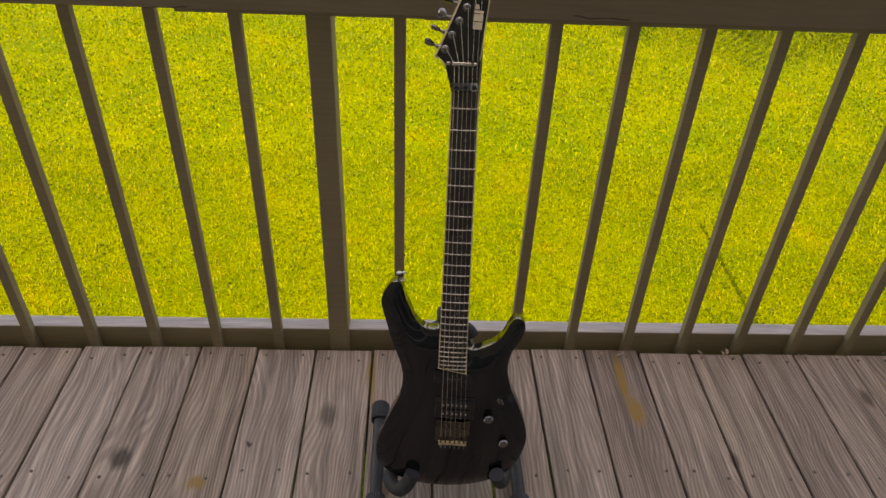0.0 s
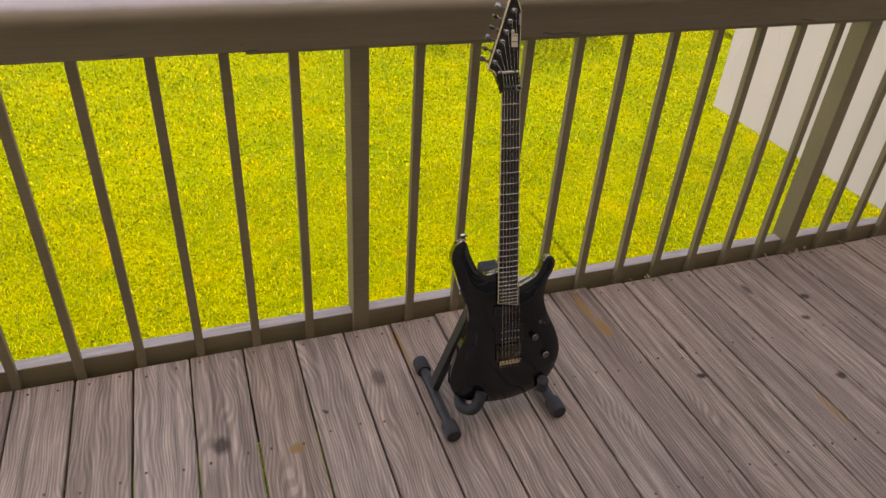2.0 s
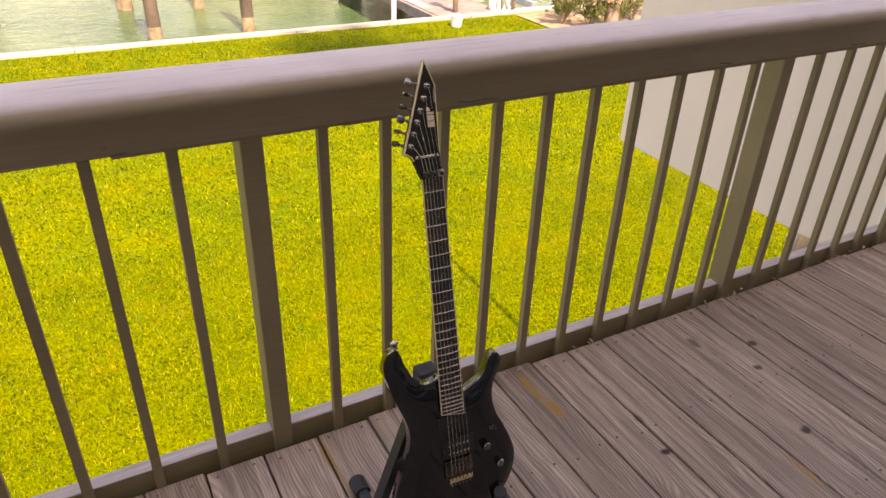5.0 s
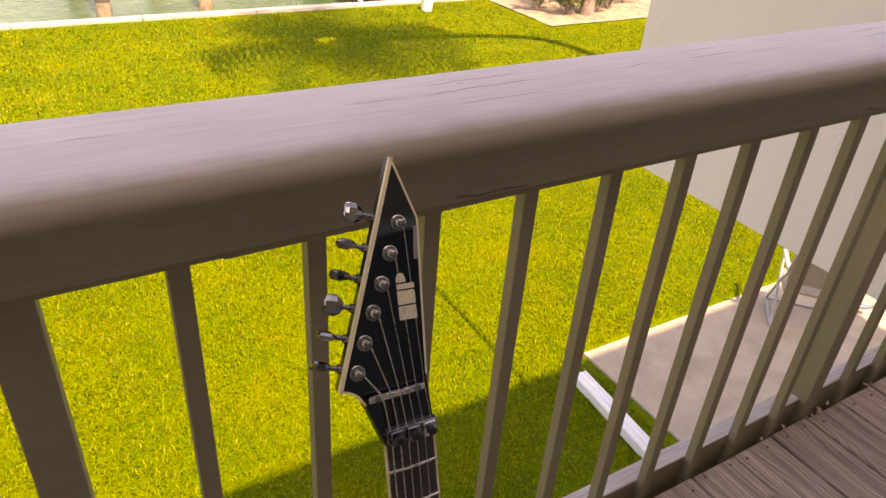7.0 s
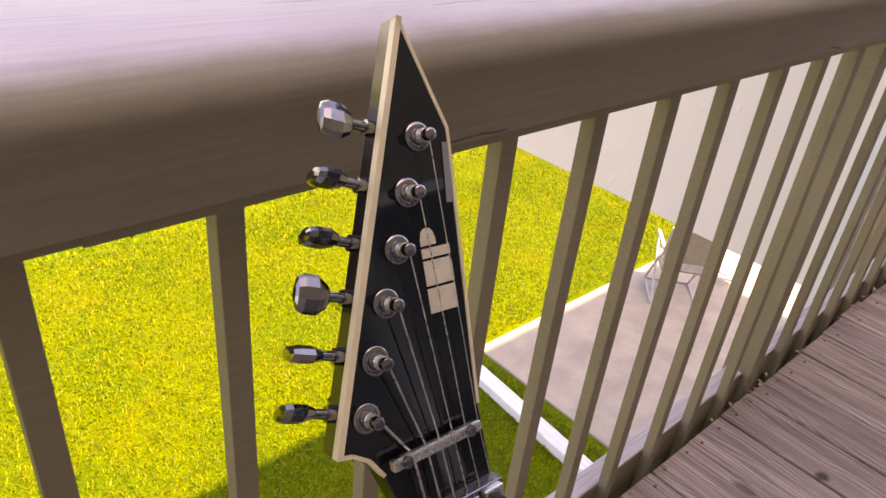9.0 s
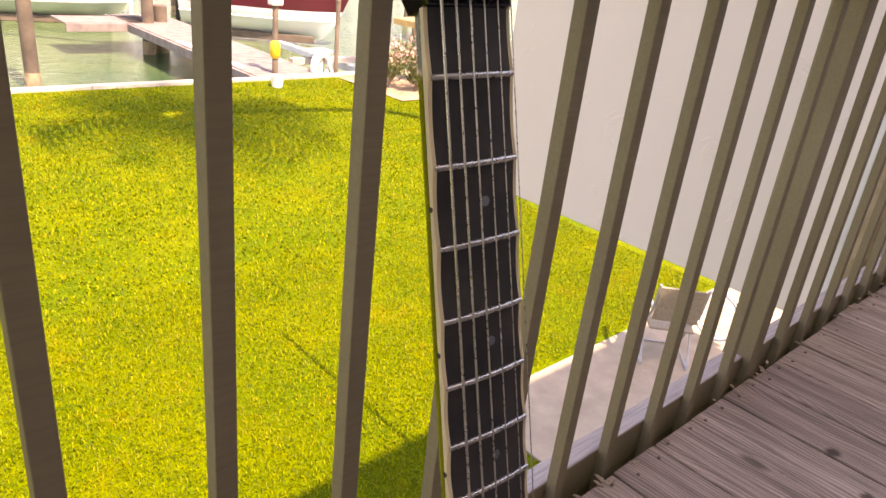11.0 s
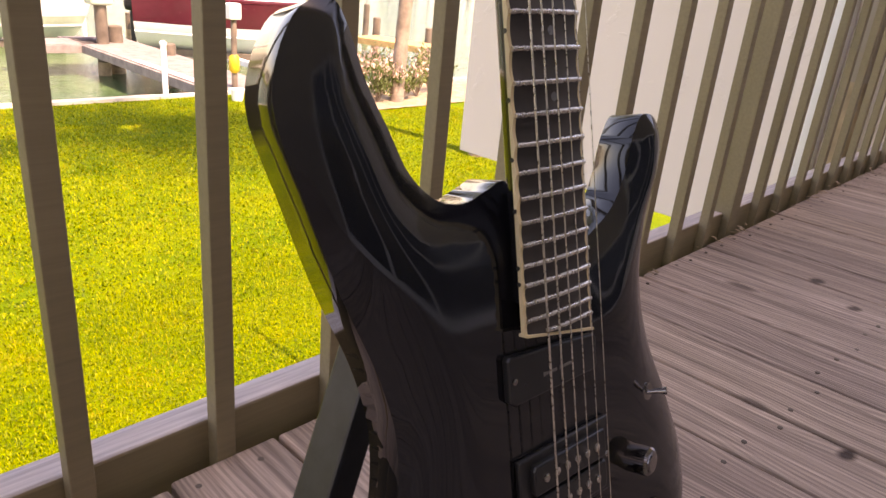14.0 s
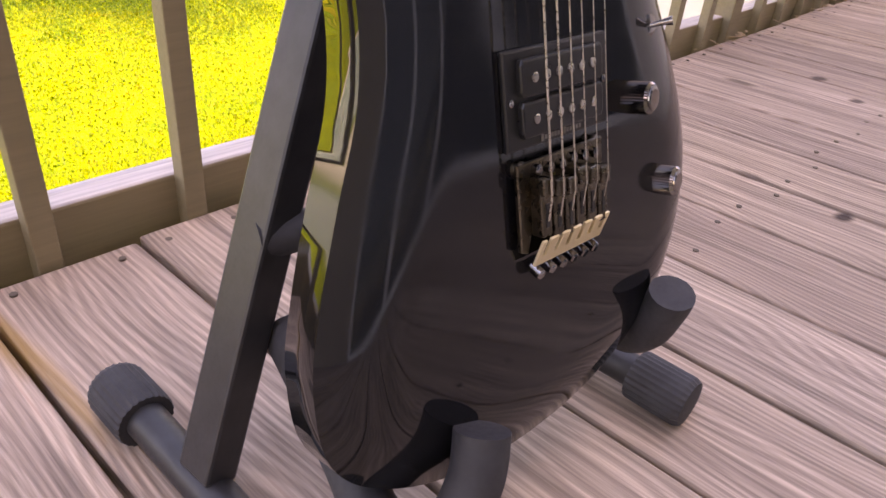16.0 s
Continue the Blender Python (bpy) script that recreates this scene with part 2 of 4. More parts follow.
RAIL = rail_paint("taupe_rail_paint", (0.205, 0.165, 0.094), (0.26, 0.208, 0.124))
RAIL_LOW = rail_paint("bottom_rail_paint_lit_top", (0.205, 0.165, 0.094), (0.26, 0.208, 0.124), low=True)
RAIL_CAP = rail_paint("rail_cap_paint_skylit_top", (0.28, 0.228, 0.155), (0.335, 0.272, 0.19), True)
DECK, STUCCO, TURF, BLADE, WATER = deck_wood(), stucco(), lawn_soil(), grass_leaf(), water_mat()
LACQUER = plain("black_gloss_lacquer", (0.006, 0.006, 0.007), 0.07, 0, 14, 0.3, 0.0, coat=0.0, spec=0.5)
EBONY = plain("dark_ebony_fretboard", (0.035, 0.028, 0.024), 0.42, 0, 260, 0.45, 0.12, 0.0004)
CREAM = plain("aged_cream_binding", (0.66, 0.53, 0.31), 0.35, 0, 120, 0.12, 0.05)
NICKEL = plain("worn_nickel", (0.62, 0.58, 0.52), 0.28, 1.0, 300, 0.2, 0.05, 0.0003)
BLACK_CHROME = plain("black_chrome", (0.24, 0.225, 0.215), 0.13, 1.0, 200, 0.3, 0.03, 0.0003)
BRASS_WORN = plain("tarnished_bronze_metal", (0.13, 0.112, 0.085), 0.30, 1.0, 220, 0.4, 0.08, 0.0004)
BLACK_PLASTIC = plain("black_plastic", (0.012, 0.012, 0.012), 0.35, 0, 180, 0.25, 0.05, 0.0003)
STAND_PAINT = plain("black_powder_coat", (0.022, 0.022, 0.024), 0.42, 0, 350, 0.3, 0.12, 0.0004)
RUBBER = plain("black_rubber", (0.028, 0.028, 0.031), 0.7, 0, 300, 0.3, 0.2, 0.0005)
PEARL = plain("pale_inlay", (0.62, 0.52, 0.36), 0.3, 0, 90, 0.2, 0.0)
PRINT = plain("faint_grey_print", (0.20, 0.19, 0.18), 0.5, 0, 90, 0.1, 0.0)
DOT = plain("grey_dot_inlay", (0.16, 0.17, 0.18), 0.3, 0, 90, 0.2, 0.0)
STEEL = plain("steel_string", (0.60, 0.56, 0.48), 0.3, 1.0, 500, 0.2, 0.0)
CONCRETE = plain("patio_concrete", (0.41, 0.335, 0.25), 0.9, 0, 25, 0.14, 0.3, 0.003)
CAPSTONE = plain("pale_seawall_concrete", (0.44, 0.40, 0.35), 0.85, 0, 12, 0.2, 0.3, 0.006)
WHITE_METAL = plain("white_painted_metal", (0.78, 0.77, 0.76), 0.4, 0, 20, 0.08, 0.05)
GALV = plain("grey_chair_frame", (0.42, 0.41, 0.43), 0.45, 0.3, 60, 0.15, 0.05)
CANVAS = plain("tan_chair_fabric", (0.33, 0.28, 0.21), 0.85, 0, 200, 0.15, 0.3, 0.001)
PILE = plain("weathered_piling_wood", (0.13, 0.10, 0.075), 0.85, 0, 14, 0.35, 0.5, 0.01)
PLANK = plain("grey_dock_planks", (0.23, 0.19, 0.175), 0.8, 0, 22, 0.25, 0.4, 0.005)
TAN_PLANK = plain("new_timber_dock", (0.50, 0.32, 0.14), 0.75, 0, 22, 0.2, 0.3, 0.004)
GELCOAT = plain("white_gelcoat", (0.80, 0.79, 0.78), 0.2, 0, 4, 0.05, 0.0)
MAROON = plain("maroon_gelcoat", (0.095, 0.014, 0.022), 0.2, 0, 5, 0.15, 0.0)
KEEL = plain("pale_green_bottom_paint", (0.46, 0.52, 0.40), 0.55, 0, 6, 0.15, 0.1)
GLASS_DARK = plain("tinted_windscreen", (0.05, 0.06, 0.07), 0.08, 0, 5, 0.1, 0.0)
BARK = plain("palm_bark", (0.24, 0.18, 0.14), 0.9, 0, 18, 0.4, 0.6, 0.02)
LEAF = plain("shrub_leaf", (0.10, 0.13, 0.03), 0.6, 0, 8, 0.4, 0.1)
FLOWER = plain("pale_pink_blossom", (0.66, 0.42, 0.36), 0.7, 0, 8, 0.25, 0.1)
MULCH = plain("dry_mulch", (0.34, 0.25, 0.16), 0.95, 0, 30, 0.4, 0.6, 0.02)
BEIGE_SIDING = plain("beige_house_siding", (0.30, 0.25, 0.20), 0.8, 0, 10, 0.1, 0.2, 0.003)
SOFFIT = plain("white_soffit", (0.70, 0.67, 0.63), 0.8, 0, 12, 0.06, 0.1)
ROOF = plain("grey_roof", (0.22, 0.20, 0.19), 0.9, 0, 12, 0.25, 0.3, 0.01)
YELLOW = plain("yellow_plastic", (0.62, 0.42, 0.03), 0.5, 0, 20, 0.15, 0.05)

# ---- mesh tools ----
def part(name, bm, material, parent=None, label="", smooth=False):
    me = bpy.data.meshes.new(name)
    bm.to_mesh(me)
    bm.free()
    me.materials.append(material)
    if smooth:
        me.shade_smooth()
        me.set_sharp_from_angle(angle=radians(smooth if smooth > 1 else 40))
    ob = new(name, me)
    if parent:
        ob.parent = parent
    if label:
        ob["label"] = label
    return ob


def thing(name, at, label, category, group="", kind=""):
    e = new(name)
    e.empty_display_size = 0.05
    e.matrix_basis = at if isinstance(at, Matrix) else Matrix.Translation(at)
    bpy.context.view_layer.update()
    return tagged(e, label, category, group, kind)


def box(sx, sy, sz, at=(0, 0, 0), bevel=0.0, seg=2, m=None, bm=None):
    """A box of full size sx, sy, sz centred at at, its edges rounded."""
    b = bmesh.new()
    bmesh.ops.create_cube(b, size=1.0, matrix=Matrix.Diagonal((sx, sy, sz, 1)))
    if bevel:
        bmesh.ops.bevel(b, geom=b.edges[:], offset=bevel, segments=seg, profile=0.5, affect="EDGES")
    bmesh.ops.transform(b, matrix=Matrix.Translation(at) if m is None else m, verts=b.verts)
    return join(bm, b)


def join(bm, b):
    if bm is None:
        return b
    me = bpy.data.meshes.new("scratch")
    b.to_mesh(me)
    b.free()
    bm.from_mesh(me)
    bpy.data.meshes.remove(me)
    return bm


def lathe(rings, sides=24, m=None, bm=None, ridges=0, depth=0.0):
    """A turned solid from (radius, height) rings, closed at both ends; ridges cuts flutes."""
    b = bmesh.new()
    n = sides if not ridges else ridges * 2
    loops = []
    for r, z in rings:
        loops.append([b.verts.new(((r - (depth if (ridges and i % 2) else 0)) * math.cos(2 * math.pi * i / n), (r - (depth if (ridges and i % 2) else 0)) * math.sin(2 * math.pi * i / n), z)) for i in range(n)])
    for a, c in zip(loops, loops[1:]):
        for i in range(n):
            b.faces.new((a[i], a[(i + 1) % n], c[(i + 1) % n], c[i]))
    b.faces.new(list(reversed(loops[0])))
    b.faces.new(loops[-1])
    if m is not None:
        bmesh.ops.transform(b, matrix=m, verts=b.verts)
    return join(bm, b)


def tube(points, radius, sides=14, bm=None, rounded=True, flat=None):
    """A pipe through points; radius may be one number or one per point; flat squeezes it to (width, depth) of a bar."""
    pts = [Vector(p) for p in points]
    rad = [radius] * len(pts) if isinstance(radius, (int, float)) else list(radius)
    b = bmesh.new()
    loops, ref = [], None
    for i, p in enumerate(pts):
        d = (pts[min(i + 1, len(pts) - 1)] - pts[max(i - 1, 0)]).normalized()
        if ref is None:
            ref = d.orthogonal().normalized()
        ref = (ref - d * ref.dot(d)).normalized()
        o = d.cross(ref)
        loops.append([b.verts.new(p + rad[i] * (ref * math.cos(2 * math.pi * k / sides) + o * math.sin(2 * math.pi * k / sides))) for k in range(sides)])
    for a, c in zip(loops, loops[1:]):
        for i in range(sides):
            b.faces.new((a[i], a[(i + 1) % sides], c[(i + 1) % sides], c[i]))
    b.faces.new(list(reversed(loops[0])))
    b.faces.new(loops[-1])
    return join(bm, b)


def smooth_line(points, steps=6, closed=False):
    """A Catmull-Rom line through points."""
    p = [Vector(q) for q in points]
    n, out = len(p), []
    for i in range(n if closed else n - 1):
        if closed:
            a, b_, c, d = p[i - 1], p[i], p[(i + 1) % n], p[(i + 2) % n]
        else:
            a, b_, c, d = p[max(i - 1, 0)], p[i], p[i + 1], p[min(i + 2, n - 1)]
        for k in range(steps):
            s = k / steps
            out.append(0.5 * (2 * b_ + (c - a) * s + (2 * a - 5 * b_ + 4 * c - d) * s * s + (3 * b_ - a - 3 * c + d) * s ** 3))
    if not closed:
        out.append(p[-1])
    return out


def slab(outline, z0, z1, bevel=0.0, seg=2, m=None, bm=None):
    """A plate with the outline (x, y), from z0 up to z1, its rims rounded."""
    b = bmesh.new()
    f = b.faces.new([b.verts.new((x, y, z0)) for x, y in outline])
    if f.normal.z > 0:
        f.normal_flip()
    f.normal_update()
    if f.normal.z > 0:
        f.normal_flip()
    e = bmesh.ops.extrude_face_region(b, geom=[f])
    for v in e["geom"]:
        if isinstance(v, bmesh.types.BMVert):
            v.co.z = z1
    bmesh.ops.recalc_face_normals(b, faces=b.faces)
    if bevel:
        rim = [ed for ed in b.edges if abs(ed.verts[0].co.z - ed.verts[1].co.z) < 1e-6]
        bmesh.ops.bevel(b, geom=rim, offset=bevel, segments=seg, profile=0.5, affect="EDGES")
    if m is not None:
        bmesh.ops.transform(b, matrix=m, verts=b.verts)
    return join(bm, b)

# ---- setting ----
LAWN, SEA = -3.0, -4.0


def grid_sheet(x0, x1, y0, y1, nx, ny, z, wobble=0.0):
    b = bmesh.new()
    v = [[b.verts.new((x0 + (x1 - x0) * i / nx, y0 + (y1 - y0) * j / ny, z + wobble * noise.noise((i * 0.6, j * 0.6, 2.0)))) for i in range(nx + 1)] for j in range(ny + 1)]
    for j in range(ny):
        for i in range(nx):
            b.faces.new((v[j][i], v[j][i + 1], v[j + 1][i + 1], v[j + 1][i]))
    return b


ground = part("ground", grid_sheet(-60, 60, -20, 17.2, 120, 74, LAWN, 0.012), TURF)
tagged(ground, "mown bright green lawn with dry yellow patches", "lawn", kind="structure")
water = part("water", grid_sheet(-400, 400, 17.25, 420, 8, 8, SEA), WATER)
tagged(water, "green rippled canal water behind the seawall", "water", kind="structure")
far_bank = part("far_bank", box(900, 300, 2.0, (0, 270, SEA - 0.5)), TURF)
tagged(far_bank, "low grassy far bank of the canal", "bank", kind="structure")
seawall = thing("seawall", (8, 17.2, LAWN), "pale concrete seawall cap along the lawn", "seawall", kind="structure")
part("wall", box(80, 0.16, 2.2, (0, 0.08, -1.15), 0.01), CAPSTONE, seawall)
for i in range(-14, 15):
    part("capstone", box(2.485, 0.24, 0.12, (i * 2.5 + 0.6, 0.09, 0.01 + 0.004 * (i % 3)), 0.018), CAPSTONE, seawall)

# a stucco side wall square to the railing, its foot above the lawn
wall_east = part("wall_east", box(0.03, 5.28, 1.9, (3.12, 0.98, 0.39), 0.006), STUCCO)
tagged(wall_east, "white rough stucco side wall closing the raised deck", "wall", kind="structure")
wall_south = part("wall_south", box(18.0, 0.2, 9.2, (-2.02, -1.75, 1.5), 0.01), BEIGE_SIDING)
tagged(wall_south, "plain beige two-storey house wall behind the deck", "wall", kind="structure")
roof_south = part("roof_south", box(18.4, 3.4, 0.14, m=Matrix.Translation((-2.22, -2.98, 6.48)) @ Matrix.Rotation(-0.25, 4, "X"), bevel=0.01), ROOF)
tagged(roof_south, "grey shingled house roof", "roof", kind="structure")
door = thing("door_1", (1.1, -1.64, 0), "closed sliding glass door with pale frames in the house wall", "door", kind="structure")
for k in range(4):
    x = -1.5 + k * 1.0
    leaf = part("leaf", box(0.92, 0.02, 1.96, (x, 0.012, 1.03), 0.002), GLASS_DARK, door, "dark glass leaf")
    for dx in (-0.48, 0.48):
        part("stile", box(0.055, 0.045, 2.08, (x + dx, 0.022, 1.04), 0.004), WHITE_METAL, leaf, "pale metal stile")
    for z in (0.03, 2.05):
        part("rail", box(0.90, 0.045, 0.06, (x, 0.022, z), 0.004), WHITE_METAL, leaf, "pale metal rail")
# corner trim, a downpipe on the stucco wall
downpipe = thing("downpipe", (3.07, 1.56, LAWN), "white metal downpipe against the stucco wall", "downpipe")
part("pipe", box(0.06, 0.07, 4.3, (0, 0, 2.15), 0.006), WHITE_METAL, downpipe)
for z in (0.7, 2.2):
    part("strap", box(0.068, 0.085, 0.025, (0, 0, z), 0.003), WHITE_METAL, downpipe)

patio = part("patio", box(5.4, 5.9, 0.14, (6.55, 1.27, LAWN - 0.05), 0.012), CONCRETE)
tagged(patio, "pinkish bare concrete patio slab beside the lawn", "patio", kind="structure")

# ---- deck ----
floor = thing("floor", (0, 0, 0), "weathered grey-brown timber deck floor", "deck", kind="structure")
edges = [0.018 + 0.1465 * k for k in range(-25, 1)] + [0.150, 0.281, 0.422, 0.565, 0.701, 0.841, 0.982] + [0.982 + 0.1405 * k for k in range(1, 15)]
for y in (1.05, 0.64, 0.23, -0.18, -0.59, -1.0, -1.41):
    part("joist", box(6.6, 0.04, 0.18, (-0.3, y, -0.125), 0.003), PILE, floor, "dark timber joist")
rng = random.Random(4)
for a, c in zip(edges, edges[1:]):
    gap = rng.uniform(0.0035, 0.007)
    end = 1.196 + rng.uniform(-0.008, 0.006)
    w = c - a - gap
    part("board", box(w, end + 1.64, 0.028, (0.5 * (a + c), 0.5 * (end - 1.64), -0.0142 + rng.uniform(-0.0012, 0.0006)), 0.0035, 2), DECK, floor)
screws = bmesh.new()
for a, c in zip(edges, edges[1:]):
    if not -1.6 < a < 3.2:
        continue
    for y in (1.165, 0.816, 0.41, 0.01, -0.39):
        for x in (a + 0.030, c - 0.033):
            lathe([(0.0034, -0.002), (0.0036, 0.0008), (0.002, 0.0011)], 8, Matrix.Translation((x + rng.uniform(-0.008, 0.008), y + rng.uniform(-0.012, 0.012), 0)), screws)
tagged(part("screw_heads", screws, PILE, floor, "dark screw heads"), kind="stuff")
for x in (-3.2, -1.6, 0.0, 1.6, 2.9):
    part("pier", box(0.14, 0.14, 2.9, (x, 1.0, -1.6), 0.006), PILE, floor, "timber deck pier")

# ---- railing ----
railing = thing("railing", (0, 1.2, 0), "taupe-painted timber deck railing with square balusters", "railing")
BOARD_TOP = 0.995


def rail_cap(x0, x1):
    """A plank with a well-rounded front edge."""
    prof = [(-0.060, 0.000), (-0.063, 0.010), (-0.061, 0.020), (-0.054, 0.029), (-0.043, 0.035), (-0.029, 0.038), (0.093, 0.038), (0.105, 0.034), (0.110, 0.026), (0.111, 0.006), (0.105, 0.0),
            (0.033, -0.002), (0.033, -0.085), (-0.0030, -0.090), (-0.0070, -0.080), (-0.017, -0.05), (-0.032, -0.026), (-0.048, -0.010)]
    b = bmesh.new()
    rings = []
    n = max(2, int((x1 - x0) / 0.06))
    for i in range(n + 1):
        x = x0 + (x1 - x0) * i / n
        rings.append([b.verts.new((x, y + 0.0012 * noise.noise((x * 2, y * 9, 0)), BOARD_TOP - 0.038 + z + 0.0012 * noise.noise((x * 2.3, y * 5, 7)))) for y, z in prof])
    for p, q in zip(rings, rings[1:]):
        for k in range(len(prof)):
            b.faces.new((p[k], p[(k + 1) % len(prof)], q[(k + 1) % len(prof)], q[k]))
    b.faces.new(rings[0])
    b.faces.new(list(reversed(rings[-1])))
    bmesh.ops.recalc_face_normals(b, faces=b.faces)
    return b


part("top_rail", rail_cap(-3.6, 3.095), RAIL_CAP, railing, "pinkish top rail with fine cracks, its flat top painted skylight-pale", smooth=60)
for x0, x1, z0 in ((-3.6, -0.4771, 0.866), (-0.477, -0.0161, 0.860), (-0.016, 2.1028, 0.858), (2.103, 3.095, 0.859)):
    part("sub_rail", box(x1 - x0, 0.034, 0.915 - z0, (0.5 * (x0 + x1), 0.0155, 0.5 * (z0 + 0.915)), 0.0003), RAIL, railing)
part("bottom_rail", box(6.69, 0.041, 0.083, (-0.255, 0.0405, 0.0035), 0.004), RAIL_LOW, railing, "bottom rail with light painted onto its upper side")
part("rim_board", box(6.69, 0.036, 0.19, (-0.255, 0.0405, -0.135), 0.003), RAIL, railing)
POSTS = [(x - 0.048, x) for x in (-3.453, -1.822, -0.191, 1.440, 3.085)]
for x0, x1 in POSTS:
    part("post", box(x1 - x0, 0.07, 1.07, (0.5 * (x0 + x1), 0.0355, 0.34), 0.003), RAIL, railing, "square timber post")
right_edges = [-0.0504 + 0.149 * k for k in range(10)] + [1.583 + 0.149 * k for k in range(10)] + [-0.3587 - 0.1555 * k for k in range(9)] + [-1.98 - 0.1555 * k for k in range(9)]
stick = None
for x in right_edges:
    if stick is None:
        stick = part("baluster", box(0.0228, 0.0205, 0.96, (0, 0.01, 0.385), 0.0014, 2), RAIL, railing)
        stick.location = (x - 0.0114, 0.0, 0.0)
    else:
        o = new("baluster", stick.data)
        o.parent = railing
        o.location = (x - 0.0114, rng.uniform(-0.0008, 0.0008), 0.0)
# dead leaves caught along the foot of the railing
litter = bmesh.new()
for k in range(46):
    x = rng.uniform(0.45, 2.6)
    mt = Matrix.Translation((x, rng.uniform(1.176, 1.2), rng.uniform(0.002, 0.008))) @ Euler((rng.uniform(-0.5, 0.5), rng.uniform(-0.5, 0.5), rng.uniform(0, 6))).to_matrix().to_4x4()
    s = rng.uniform(0.006, 0.013)
    slab([(-s, 0), (-0.3 * s, 0.4 * s), (s, 0.1 * s), (0.2 * s, -0.4 * s)], 0, 0.0012, 0, 1, mt, litter)
tagged(part("leaf_litter", litter, MULCH), "dry leaf scraps along the railing foot", "leaves", kind="stuff")

# ---- lawn grass ----
def grass(name, x0, x1, y0, y1, count, length, width, seed):
    r = np.random.default_rng(seed)
    x, y = r.uniform(x0, x1, count), r.uniform(y0, y1, count)
    keep = ~((x > 3.79) & (y < 4.27)) & ~((x > 11.1) & (y > 14.1))
    x, y = x[keep], y[keep]
    n = len(x)
    a, lean = r.uniform(0, 2 * np.pi, n), r.uniform(0.3, 1.1, n)
    L, w = length * r.uniform(0.5, 1.25, n), width * r.uniform(0.6, 1.3, n)
    dx, dy = np.cos(a), np.sin(a)
    base = np.stack([x, y, np.full(n, LAWN - 0.004)], 1)
    side = np.stack([-dy, dx, np.zeros(n)], 1) * (w / 2)[:, None]
    up1 = np.stack([dx * lean * 0.25, dy * lean * 0.25, np.full(n, 0.55)], 1) * L[:, None]
    up2 = np.stack([dx * lean, dy * lean, 1.0 - 0.35 * lean], 1) * (L * 0.85)[:, None]
    v = np.stack([base - side, base + side, base + up1 + side * 0.9, base + up1 - side * 0.9, base + up2], 1).reshape(-1, 3)
    i = np.arange(n) * 5
    loops = np.stack([i, i + 1, i + 2, i + 3, i + 3, i + 2, i + 4], 1).reshape(-1)
    starts = np.stack([np.arange(n) * 7, np.arange(n) * 7 + 4], 1).reshape(-1)
    me = bpy.data.meshes.new(name)
    me.vertices.add(len(v))
    me.vertices.foreach_set("co", v.astype(np.float32).reshape(-1))
    me.loops.add(len(loops))
    me.loops.foreach_set("vertex_index", loops.astype(np.int32))
    me.polygons.add(len(starts))
    me.polygons.foreach_set("loop_start", starts.astype(np.int32))
    me.update(calc_edges=True)
    me.validate()
    me.materials.append(BLADE)
    ob = new(name, me)
    return tagged(ob, "short bright yellow-green lawn grass blades", "grass", kind="stuff")


grass("grass", -7.5, 8.5, 1.6, 7.6, 225000, 0.05, 0.0095, 1)
grass("grass", -8.5, 14.0, 7.6, 17.1, 160000, 0.055, 0.017, 2)


# ---- guitar ----
E0 = Vector((0.0443, 0.7779, 0.3603))
RV, UV, NV = Vector((0.99684, -0.07777, 0.01614)), Vector((0.00313, 0.24168, 0.97035)), Vector((-0.07936, -0.96724, 0.24117))
GM = Matrix((( RV.x, UV.x, NV.x, E0.x), (RV.y, UV.y, NV.y, E0.y), (RV.z, UV.z, NV.z, E0.z), (0, 0, 0, 1)))
guitar = thing("electric_guitar", GM, "glossy black electric guitar with cream binding on a stand", "guitar")
SCALE_L, NUT_U = 0.648, 0.515


def fret_u(k):
    return NUT_U - SCALE_L * (1 - 2 ** (-k / 12))


def neck_half(u):
    return 0.0255 + (0.0212 - 0.0255) * u / NUT_U


def seg_dist(px, py, loop):
    a = loop
    b_ = np.roll(loop, -1, 0)
    d = b_ - a
    t = np.clip(((px - a[:, 0]) * d[:, 0] + (py - a[:, 1]) * d[:, 1]) / np.maximum((d ** 2).sum(1), 1e-12), 0, 1)
    return float(np.sqrt(((a[:, 0] + t * d[:, 0] - px) ** 2 + (a[:, 1] + t * d[:, 1] - py) ** 2).min()))


def inside(px, py, loop):
    x, y = loop[:, 0], loop[:, 1]
    x2, y2 = np.roll(x, -1), np.roll(y, -1)
    c = ((y > py) != (y2 > py)) & (px < (x2 - x) * (py - y) / np.where(y2 == y, 1e-9, y2 - y) + x)
    return bool(c.sum() % 2)


